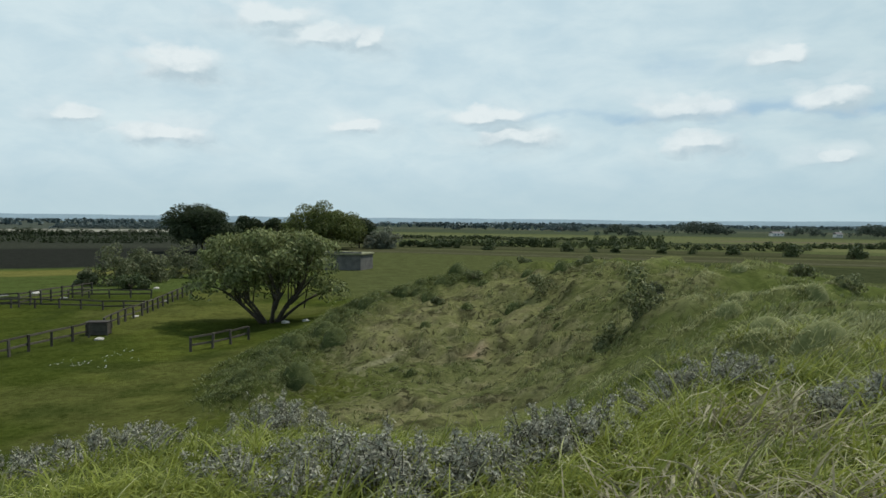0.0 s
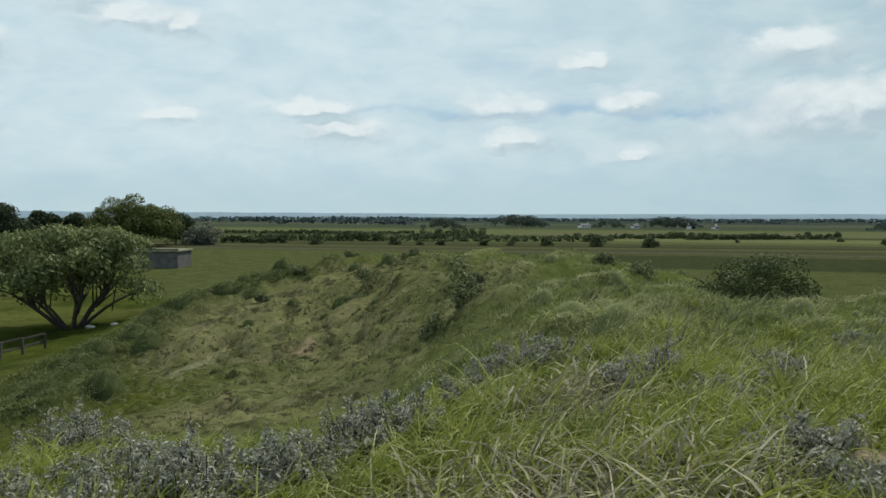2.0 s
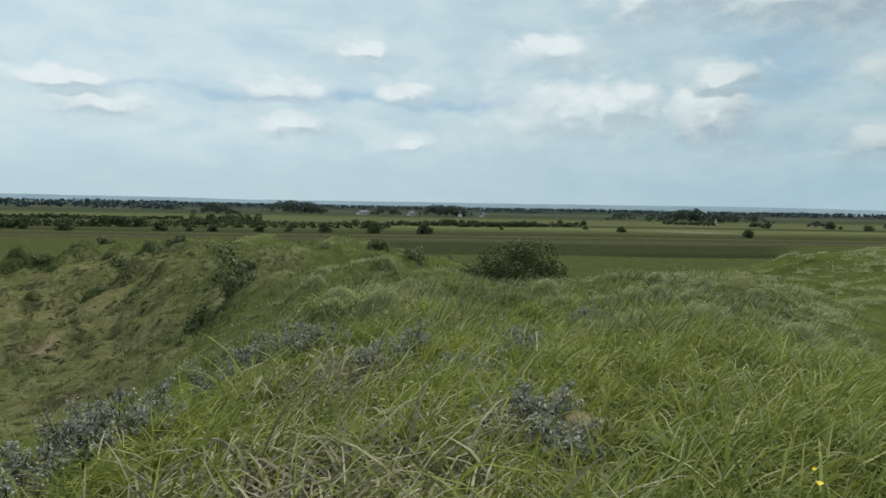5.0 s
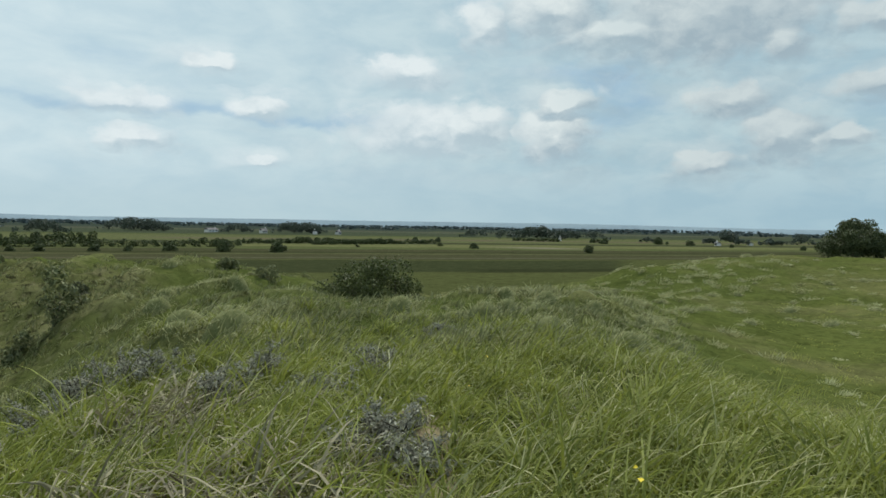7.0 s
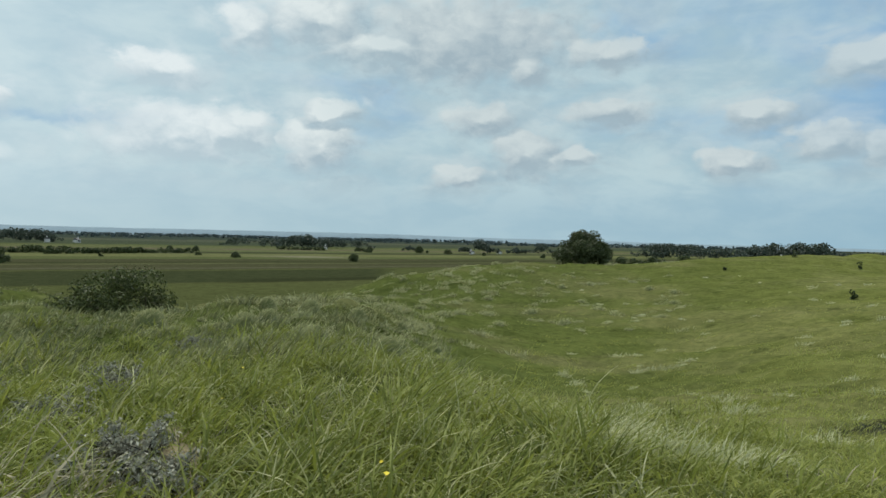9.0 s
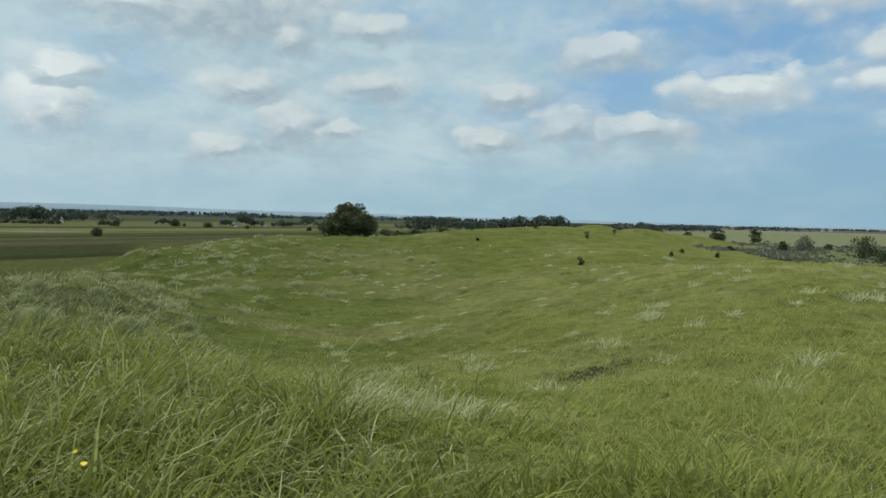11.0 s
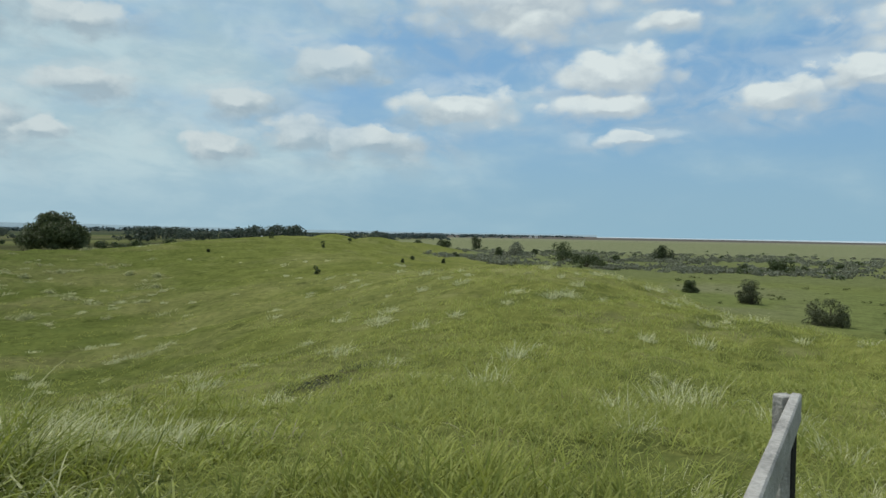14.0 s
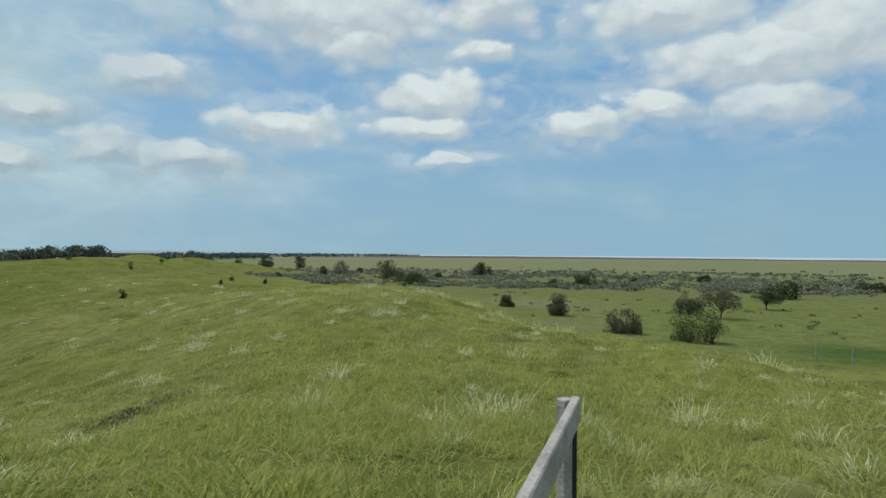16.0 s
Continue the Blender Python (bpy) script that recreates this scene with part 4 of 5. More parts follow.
def hedge(az0, r0, az1, r1, high, seed, m, gaps=0.12, label="long dark field hedge on the plain", n=5000, leaf=0.5):
    """A hedge along a straight line: uneven lumps with a few gaps."""
    rs = np.random.RandomState(seed)
    p = np.array([r0 * math.sin(radians(az0)), r0 * math.cos(radians(az0))])
    q = np.array([r1 * math.sin(radians(az1)), r1 * math.cos(radians(az1))])
    length = np.linalg.norm(q - p)
    k = max(int(length / (high * 0.3)), 6)
    t = (np.arange(k) + rs.uniform(-0.4, 0.4, k)) / k
    keep = vnoise(t * length, t * 0, high * 6, seed) > gaps
    t = t[keep]
    xy = p + (q - p) * t[:, None] + rs.normal(0, 0.4, (len(t), 2))
    rad = high * 0.36 * (0.5 + 0.9 * fbm(t * length, t * 0, high * 5, seed + 5))
    pos = np.column_stack([xy, ground_z(xy[:, 0], xy[:, 1]) + rad * rs.uniform(0.4, 1.7, len(t))])
    pts, d = on_lobes(rs, pos, rad, max(n, int(len(t) * 40)), 1.1, 0.1)
    pts[:, 2] = np.maximum(pts[:, 2], 0.1)
    v, f = leaves(pts, d, leaf, rs, 1.4)
    base = Vector((*p, float(ground_z(p[0], p[1]))))
    ob = thing("hedge", base, label, "hedge", "field hedges")
    part("foliage", raw_mesh("foliage", v - np.array(base), f, m), ob)
    c = pos[len(pos) // 2]
    part("stem", raw_mesh("stem", *tube([c * [1, 1, 0] + [0, 0, -0.1], c], [0.16, 0.06], 6), M_BARK), ob).matrix_basis = Matrix.Translation(-base)
    return ob


hedge(-1.6, 292, 9.5, 278, 4.2, 201, M_SHRUB, 0.05)
hedge(9.5, 278, 28.0, 284, 3.6, 202, M_SHRUB, 0.08)
hedge(28.5, 330, 46.0, 380, 3.2, 203, M_SHRUB, 0.25, n=6000)
hedge(-4.0, 420, 12.0, 395, 2.6, 204, M_SHRUB, 0.2)
hedge(-3.6, 265, 1.5, 262, 3.0, 205, M_SHRUB, 0.25, n=2500)
hedge(12.5, 330, 18.0, 325, 5.0, 206, M_SHRUB, 0.15, n=3000)
hedge(33.0, 320, 40.0, 350, 3.0, 207, M_SHRUB, 0.3, n=3000)
hedge(-40.0, 470, -17.0, 430, 4.6, 208, M_DARKTREE, 0.02, "dark belt of scrub on the moor", 9000, 0.55)
hedge(-40.0, 330, -17.5, 300, 4.0, 209, M_DARKTREE, 0.3, "dark broken hedge on the moor", 5000, 0.45)
hedge(48.0, 520, 63.0, 470, 3.0, 210, M_SHRUB, 0.5, n=3000)


def far_woods(name, label, rows, seed, m, leaf):
    """Distant woods: each row is a stretch of trees (bearing, bearing, distance, height)."""
    rs = np.random.RandomState(seed)
    pieces, stems = [], []
    for a0, a1, r, h in rows:
        h *= 1.1 if r < 1000 else 1.0
        width = radians(a1 - a0) * r
        k = max(int(width / (h * (0.075 if r < 1000 else 0.26))), 4)
        az = np.radians(a0 + (a1 - a0) * rs.rand(k))
        rr = r * rs.uniform(0.985, 1.03, k)
        edge = np.clip(np.minimum(az - radians(a0), radians(a1) - az) * r / (h * 1.2), 0.4, 1)
        edge *= 0.85 + 0.28 * fbm(az * r, az * 0, h * 2.5, seed)
        rad = h * 0.36 * edge * rs.uniform(0.7, 1.1, k)
        pos = np.column_stack([rr * np.sin(az), rr * np.cos(az), rad * 0.6 + (h * edge - rad * 1.6) * rs.uniform(0.0, 1.0, k) ** 0.45])
        p, d = on_lobes(rs, pos, rad, max(int(k * (42 if r < 1000 else 10)), 150), 0.9, 0.1)
        p[:, 2] = np.maximum(p[:, 2], 0.2)
        pieces.append(leaves(p, d, leaf * h / 12 * (0.8 if r < 1000 else 2.2), rs, 1.3))
    v, f = merge(pieces)
    return stuff(name, raw_mesh(name, v, f, m), label, "wood")


# distant woods, paler and bluer for the haze painted into their leaves
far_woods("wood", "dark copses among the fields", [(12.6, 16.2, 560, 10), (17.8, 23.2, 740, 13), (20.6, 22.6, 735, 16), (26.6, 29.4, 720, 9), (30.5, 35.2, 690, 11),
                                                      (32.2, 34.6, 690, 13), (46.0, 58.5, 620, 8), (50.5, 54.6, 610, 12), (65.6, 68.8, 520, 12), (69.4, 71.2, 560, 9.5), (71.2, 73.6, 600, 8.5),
                                                      (60.6, 62.0, 560, 7)], 301, M_HAZYWOOD, 1.3)
far_woods("wood", "dark belt of trees along the dune coast", [(83.0, 101.0, 520, 8.5), (86.8, 95.6, 480, 12.5), (87.6, 89.6, 475, 15.5), (90.5, 95.2, 470, 13), (95.6, 99.0, 520, 8), (79.5, 86.0, 560, 11), (98.4, 101.5, 620, 10), (80.6, 82.4, 540, 13)], 302, M_HAZYWOOD, 1.3)
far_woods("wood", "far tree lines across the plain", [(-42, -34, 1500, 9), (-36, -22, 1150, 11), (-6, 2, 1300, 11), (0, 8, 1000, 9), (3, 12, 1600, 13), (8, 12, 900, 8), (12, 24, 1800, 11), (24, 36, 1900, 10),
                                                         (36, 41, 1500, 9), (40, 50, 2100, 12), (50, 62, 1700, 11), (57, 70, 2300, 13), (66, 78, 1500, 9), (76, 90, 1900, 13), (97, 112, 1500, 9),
                                                         (100, 106, 900, 8), (104, 117, 2300, 8), (-4, 20, 2600, 12), (20, 60, 3000, 12), (-44, -18, 2600, 13), (-30, -16, 760, 6)], 303, M_HAZYFARWOOD, 2.0)


def scatter_scrub(name, label, n, az0, az1, r0, r1, size, seed, m, leaf, near=1.0):
    """Low scrub over the saltmarsh edge, thick in some places and thin in others."""
    rs = np.random.RandomState(seed)
    az, r = rs.uniform(az0, az1, n), np.exp(rs.uniform(math.log(r0), math.log(r1), n))
    x, y = r * np.sin(np.radians(az)), r * np.cos(np.radians(az))
    keep = (rs.rand(n) < 0.15 + 0.85 * ramp(fbm(x, y, 30, seed), 0.42, 0.6)) & (swell(x, y) < 1.2)
    x, y = x[keep], y[keep]
    rad = size * rs.uniform(0.5, 1.4, len(x))
    pieces = []
    for k in range(3):
        rk = rad * rs.uniform(0.6, 1.0, len(x))
        px, py = x + rs.normal(0, 0.8, len(x)) * rad, y + rs.normal(0, 0.8, len(x)) * rad
        pos = np.column_stack([px, py, ground_z(px, py) + rk * 0.4])
        p, d = on_lobes(rs, pos, rk, len(x) * 14, 0.65, 0.2)
        pieces.append(leaves(p, d, leaf, rs, 1.4))
    v, f = merge(pieces)
    return stuff(name, raw_mesh(name, v, f, m), label, "scrub")


scatter_scrub("scrub", "grey-green scrub scattered along the dune foot", 3400, 101, 152, 185, 400, 0.9, 811, M_SCRUB, 0.42)
scatter_scrub("scrub", "dark low thorn scattered over the saltmarsh", 150, 100, 158, 180, 480, 1.3, 812, M_SHRUB, 0.5)
scatter_scrub("scrub", "low dark herbage on the slack", 90, 124, 158, 85, 170, 0.4, 813, M_DARKGRASS, 0.16)


# ---------------------------------------------------------------- timber and buildings
def fence(line, label, spacing=2.0, high=1.15, rails=(0.45, 0.95), seed=0, lean=0.04):
    """A post-and-rail fence along a plan line of (x, y) corners."""
    rs = np.random.RandomState(seed)
    pts = [np.array(p, float) for p in line]
    stops = []
    for p, q in zip(pts, pts[1:]):
        k = max(int(round(np.linalg.norm(q - p) / spacing)), 1)
        stops += [p + (q - p) * i / k for i in range(k)]
    stops.append(pts[-1])
    base = (*stops[0], float(ground_z(*stops[0])))
    ob = thing("fence", base, label, "fence", "paddock fences")
    feet = [Vector((*s, float(ground_z(*s)))) - Vector(base) for s in stops]
    for p in feet:
        h = high * rs.uniform(0.92, 1.08)
        tilt = Vector((rs.normal(0, lean), rs.normal(0, lean), h))
        part("post", bm_mesh("post", beam(p - Vector((0, 0, 0.25)), p + tilt, 0.16, 0.16, 0.014), M_OLDWOOD), ob)
    for p, q in zip(feet, feet[1:]):
        for z in rails:
            d = (q - p).normalized() * 0.05
            off = Vector((-(q - p).y, (q - p).x, 0)).normalized() * 0.105
            a, b = p + off + Vector((0, 0, z * high + rs.normal(0, 0.03))), q + off + Vector((0, 0, z * high + rs.normal(0, 0.03)))
            part("rail", bm_mesh("rail", beam(a - d, b + d, 0.045, 0.15, 0.008), M_OLDWOOD), ob)
    return ob


fence([(-29.9, 43.0), (-29.4, 48.7), (-28.6, 53.0), (-28.3, 54.8)], "dark weathered post-and-rail paddock fence", 1.75, 1.2, seed=1)
fence([(-28.4, 57.6), (-29.2, 63), (-29.4, 67), (-30.5, 76), (-31.6, 86)], "dark weathered post-and-rail paddock fence", 2.0, 1.2, seed=2)
fence([(-30.9, 71.0), (-35.0, 70.6), (-40.0, 71.5), (-52, 70.5)], "low broken paddock fence in long grass", 2.6, 1.0, seed=3)
fence([(-47.0, 70.5), (-44.4, 71.8), (-44.0, 77), (-43.0, 84)], "dark leaning paddock fence", 2.0, 1.5, (0.35, 0.65, 0.95), seed=4)
fence([(-44.0, 80.5), (-34.5, 81.0)], "low broken paddock fence in long grass", 2.6, 1.0, seed=6)
fence([(-18.3, 49.8), (-17.2, 51.2), (-15.4, 54.4)], "short length of old rail fence at the dune foot", 1.7, 1.1, seed=5)


def feed_trough():
    """A dark timber crib set into the fence line."""
    x, y = -28.2, 56.2
    z = float(ground_z(x, y))
    ob = thing("timber_crib", (x, y, z), "dark timber crib with a slatted front in the fence", "trough", turn=12)
    for k in range(5):
        part("board", bm_mesh("board", box((1.5, 0.05, 0.17), (0, -0.55, 0.14 + 0.19 * k), 0.008), M_OLDWOOD), ob)
        part("board", bm_mesh("board", box((1.5, 0.05, 0.17), (0, 0.55, 0.14 + 0.19 * k), 0.008), M_OLDWOOD), ob)
    for sx in (-0.77, 0.77):
        for sy in (-0.55, 0.55):
            part("post", bm_mesh("post", box((0.13, 0.13, 1.3), (sx, sy, 0.5), 0.012), M_OLDWOOD), ob)
        part("end_panel", bm_mesh("end_panel", box((0.06, 1.0, 0.9), (sx, 0, 0.5), 0.008), M_OLDWOOD), ob)
    part("lid", bm_mesh("lid", box((1.75, 1.2, 0.05), (0, 0, 1.08), 0.01), M_STEM), ob)
    return ob


feed_trough()


def stone(at, size, seed, m=M_STONE, label="pale stone lying in the grass", name="stone"):
    rs = np.random.RandomState(seed)
    bm = bmesh.new()
    bmesh.ops.create_icosphere(bm, subdivisions=2, radius=1.0)
    for v in bm.verts:
        v.co *= 1 + 0.25 * (noise.noise(v.co * 1.3 + Vector((seed, 0, 0))))
    bmesh.ops.scale(bm, vec=size, verts=bm.verts)
    ob = new(name, bm_mesh(name, bm, m))
    ob.matrix_basis = pose(*at, 0, 0, rs.uniform(0, 360))
    return tagged(ob, label, "stone", "stones by the paddock")


for k, (x, y, s) in enumerate([(-27.0, 53.9, 0.4), (-50.5, 85, 0.6), (-44.2, 80.0, 0.4), (-52.8, 82.4, 0.6), (-29.6, 66, 0.35), (-31.6, 78, 0.4), (-14.0, 61.0, 0.45),
                               (-9.5, 63.5, 0.4), (-12.0, 60.2, 0.35), (-38.5, 92, 0.5)]):
    stone((x, y, float(ground_z(x, y)) + s * 0.12), (s, s * 0.7, s * 0.4), 400 + k)


def old_hut():
    """Low flat-roofed concrete hut, half hidden by the willow."""
    x, y = -20.2, 137.0
    z = float(ground_z(x, y))
    ob = thing("concrete_hut", (x, y, z), "low grey concrete hut with a flat mossy roof", "hut", turn=-14)
    part("wall", bm_mesh("wall", box((10.6, 7.0, 3.2), (0, 0, 1.4), 0.05), M_CONCRETE), ob)
    part("roof", bm_mesh("roof", box((11.2, 7.6, 0.35), (0, 0, 3.14), 0.06), M_TURFROOF), ob)
    part("parapet", bm_mesh("parapet", box((11.0, 0.3, 0.3), (0, -3.5, 3.42), 0.04), M_CONCRETE), ob)
    return ob


old_hut()


def house(az, r, long, deep, wall_h, roof_h, turn, label):
    long, deep, wall_h, roof_h = long * 0.7, deep * 0.7, wall_h * 0.7, roof_h * 0.7
    x, y, z = spot(az, r)
    ob = thing("farmhouse", (x, y, z), label, "house", "distant houses", turn=turn)
    part("wall", bm_mesh("wall", box((long, deep, wall_h), (0, 0, wall_h / 2 - 0.1), 0.03), M_RENDER), ob)
    bm = bmesh.new()
    lx, ly = long / 2 + 0.3, deep / 2 + 0.4
    v = [bm.verts.new(c) for c in ((-lx, -ly, 0), (lx, -ly, 0), (lx, ly, 0), (-lx, ly, 0), (-lx, 0, roof_h), (lx, 0, roof_h))]
    for f in ((0, 1, 5, 4), (2, 3, 4, 5), (0, 4, 3), (1, 2, 5), (0, 3, 2, 1)):
        bm.faces.new([v[i] for i in f])
    bmesh.ops.translate(bm, vec=(0, 0, wall_h - 0.12), verts=bm.verts)
    part("roof", bm_mesh("roof", bm, M_SLATE), ob)
    part("chimney", bm_mesh("chimney", box((0.8, 0.8, 1.8), (long * 0.38, 0, wall_h + roof_h), 0.02), M_RENDER), ob)
    for k in range(3):
        for s in (-1, 1):
            part("window", bm_mesh("window", box((1.1, 0.08, 1.2), (-long * 0.3 + k * long * 0.3, s * deep / 2, wall_h * 0.55), 0.01), M_GLASS), ob)
    return ob


house(90.9, 455, 13, 8, 4.6, 2.4, 70, "white farmhouse in front of a belt of trees")
house(88.6, 450, 12, 6, 2.8, 1.2, 80, "low pale farm building before trees")
house(54.4, 560, 6, 4, 3.2, 1.0, 30, "small white building in the fields")
house(66.6, 500, 5, 4, 2.8, 1.0, 50, "small white building by a copse")
house(68.9, 540, 5, 4, 2.6, 1.0, 50, "small white building by a copse")
house(36.0, 680, 6, 6, 3.6, 2.4, 20, "pale house between two copses")
house(34.1, 676, 6, 6, 4.0, 2.4, 60, "pale house among trees")
house(30.0, 690, 9, 6, 4.0, 2.6, 10, "pale house beside a copse")
house(9.6, 900, 14, 8, 5, 3, 40, "pale farmhouse on the plain")
house(26.0, 720, 18, 8, 4, 2.4, 15, "long dark-roofed farm building")
house(112.6, 2000, 11, 8, 6, 3, 40, "distant white house at the edge of the marsh")
house(113.1, 2000, 11, 8, 6, 3, 30, "distant white house at the edge of the marsh")


def handrail():
    """Weathered timber handrail by the steps, ending in a post."""
    end, start = Vector((2.432, -1.985, 0)), Vector((1.10, -0.565, 0))
    d = (end - start).normalized()
    left = Vector((-d.y, d.x, 0))
    g = float(ground_z(end.x, end.y))
    ob = thing("handrail", (end.x, end.y, g), "weathered grey timber handrail on square posts", "handrail")
    o = Vector((end.x, end.y, g))
    top = 8.85
    a, b = start - left * 0.006, end - left * 0.006
    part("rail", bm_mesh("rail", beam(Vector((a.x, a.y, top - 0.05)) - o, Vector((b.x, b.y, top - 0.05)) - o, 0.034, 0.10, 0.005), M_WOOD), ob)
    for s in (0.035, 1.75):
        c = end - d * s + left * 0.03
        part("post", bm_mesh("post", beam(Vector((c.x, c.y, float(ground_z(c.x, c.y)) - 0.4)) - o, Vector((c.x, c.y, top - 0.004)) - o, 0.056, 0.056, 0.005), M_WOOD), ob)
    # narrow black strip down the edge of the end post
    c = end - d * 0.04 - left * 0.004
    part("strap", bm_mesh("strap", beam(Vector((c.x, c.y, g)) - o, Vector((c.x, c.y, top - 0.1)) - o, 0.010, 0.02, 0.002), M_BLACKSTRIP), ob, "narrow black strip beside the post")
    return ob


handrail()

# two pale stakes on the slack
for az, r in ((148.4, 65), (150.7, 62)):
    x, y, z = spot(az, r)
    ob = thing("stake", (x, y, z), "pale wooden stake standing in the grass", "stake", "stakes on the slack")
    part("shaft", bm_mesh("shaft", beam((0, 0, -0.3), (0.03, 0.02, 1.4), 0.1, 0.1, 0.01), M_WOOD), ob)
    part("cap", bm_mesh("cap", beam((0.03, 0.02, 1.4), (0.031, 0.021, 1.44), 0.12, 0.12, 0.008), M_WOOD), ob)


# ---------------------------------------------------------------- sea buckthorn on the crest
def buckthorn(az, r, w, h, seed):
    rs = np.random.RandomState(seed)
    ob = thing("sea_buckthorn", place(az, r, 0.03), "low silver-grey sea buckthorn with dark twigs in dune grass", "bush", "sea buckthorn on the crest")
    stems, tips = [], []
    for k in range(int(20 * max(w, 0.5) / 0.8)):
        a, q = rs.uniform(0, 2 * math.pi), math.sqrt(rs.rand()) * w * 0.5
        foot = np.array([math.cos(a) * q, math.sin(a) * q, -0.03])
        tip = foot + np.array([rs.normal(0, 0.1) + math.cos(a) * 0.08, rs.normal(0, 0.1) + math.sin(a) * 0.08, h * rs.uniform(0.55, 1.05) * (1 - 0.5 * (q / (w * 0.5)) ** 2)])
        path = limb_path(foot, tip, rs, 0.08, 5)
        stems.append(tube(path, np.linspace(0.007, 0.0025, 5), 4))
        tips.append(path)
        for _ in range(3):
            i = rs.randint(1, 4)
            t2 = path[i] + np.array([rs.normal(0, 0.09), rs.normal(0, 0.09), rs.uniform(0.02, 0.16)])
            p2 = limb_path(path[i], t2, rs, 0.05, 4)
            stems.append(tube(p2, np.linspace(0.005, 0.002, 4), 3))
            tips.append(p2)
    sv, sf = merge(stems)
    part("brushwood", raw_mesh("brushwood", sv, sf, M_STEM), ob)["kind"] = "stuff"
    at, out = [], []
    for path in tips:
        k = 34
        i = rs.uniform(0.25, 1.0, k) * (len(path) - 1)
        lo = np.minimum(i.astype(int), len(path) - 2)
        p = path[lo] + (path[lo + 1] - path[lo]) * (i - lo)[:, None]
        o = rs.normal(0, 1, (k, 3)) + [0, 0, 0.5]
        at.append(p + o * 0.024)
        out.append(o)
    v, f = leaves(np.concatenate(at), np.concatenate(out), 0.017, rs, 2.3)
    part("foliage", raw_mesh("foliage", v, f, M_GREYLEAF), ob)


for k, (az, r, w, h) in enumerate([
        (-14.5, 11.0, 1.1, 0.85), (-11.8, 10.4, 0.9, 0.7), (-9.8, 6.7, 0.9, 0.55), (-7.0, 5.9, 0.8, 0.5), (-4.4, 5.7, 0.42, 0.82), (-3.0, 5.3, 0.5, 0.5), (0.0, 5.8, 0.75, 0.62),
        (2.8, 5.7, 0.6, 0.5), (7.4, 6.7, 0.7, 0.6), (9.8, 6.8, 0.8, 0.72), (12.2, 7.2, 0.6, 0.6), (19.0, 10.3, 0.9, 0.55), (21.4, 10.6, 0.9, 0.65), (23.4, 10.0, 0.7, 0.55),
        (-25.0, 9.6, 1.2, 0.5), (-28.6, 9.4, 0.9, 0.5), (-22.0, 10.0, 0.8, 0.5), (29.0, 7.6, 0.5, 0.55), (30.6, 8.4, 0.4, 0.5), (35.5, 7.4, 0.5, 0.4), (41.6, 5.5, 0.4, 0.4), (40.4, 5.2, 0.4, 0.36),
        (43.0, 4.9, 0.3, 0.3), (45.0, 15.5, 1.0, 0.5), (39.8, 9.0, 0.6, 0.5), (-12.0, 5.6, 0.6, 0.4), (-16.5, 6.6, 0.5, 0.4), (16.0, 9.0, 0.7, 0.5)]):
    buckthorn(az, r, w * 0.95, h * 0.9, 500 + k)


# ---------------------------------------------------------------- grass
WIND = 128.0


def blades(rs, x, y, high, wide, lean, bend, wind, spread=45.0, z=None, fine=True):
    """Curved tapering blades rooted at x, y: vertices, then quads and tips."""
    n = len(x)
    z = ground_z(x, y) if z is None else z
    a = np.radians(wind + rs.normal(0, spread, n))
    d = np.stack([np.sin(a), np.cos(a), 0 * a], 1)
    side = rs.normal(0, 1, (n, 3)) * [1, 1, 0.1]
    side /= np.linalg.norm(side, axis=1)[:, None]
    root = np.stack([x, y, z - 0.02], 1)
    up = np.array([0, 0, 1.0])
    t0, turn = lean, np.maximum(bend * 1.7, 0.05)
    rows = []
    steps = ((0.0, 1.0), (0.3, 0.95), (0.58, 0.8), (0.82, 0.5), (1.0, 0.0)) if fine else ((0.0, 1.0), (0.5, 0.85), (1.0, 0.0))
    for s, w in steps:
        run = (np.cos(t0) - np.cos(t0 + turn * s)) / turn
        rise = (np.sin(t0 + turn * s) - np.sin(t0)) / turn
        c = root + d * (high * run)[:, None] + up * (high * rise)[:, None]
        rows += [c - side * (wide * w * 0.5)[:, None], c + side * (wide * w * 0.5)[:, None]] if w else [c]
    v = np.stack(rows, 1).reshape(-1, 3)
    k = 2 * len(steps) - 1
    b = np.arange(n)[:, None] * k
    quads = np.concatenate([b + [q, q + 1, q + 3, q + 2] for q in range(0, k - 3, 2)])
    return v, quads, b + [k - 3, k - 2, k - 1]


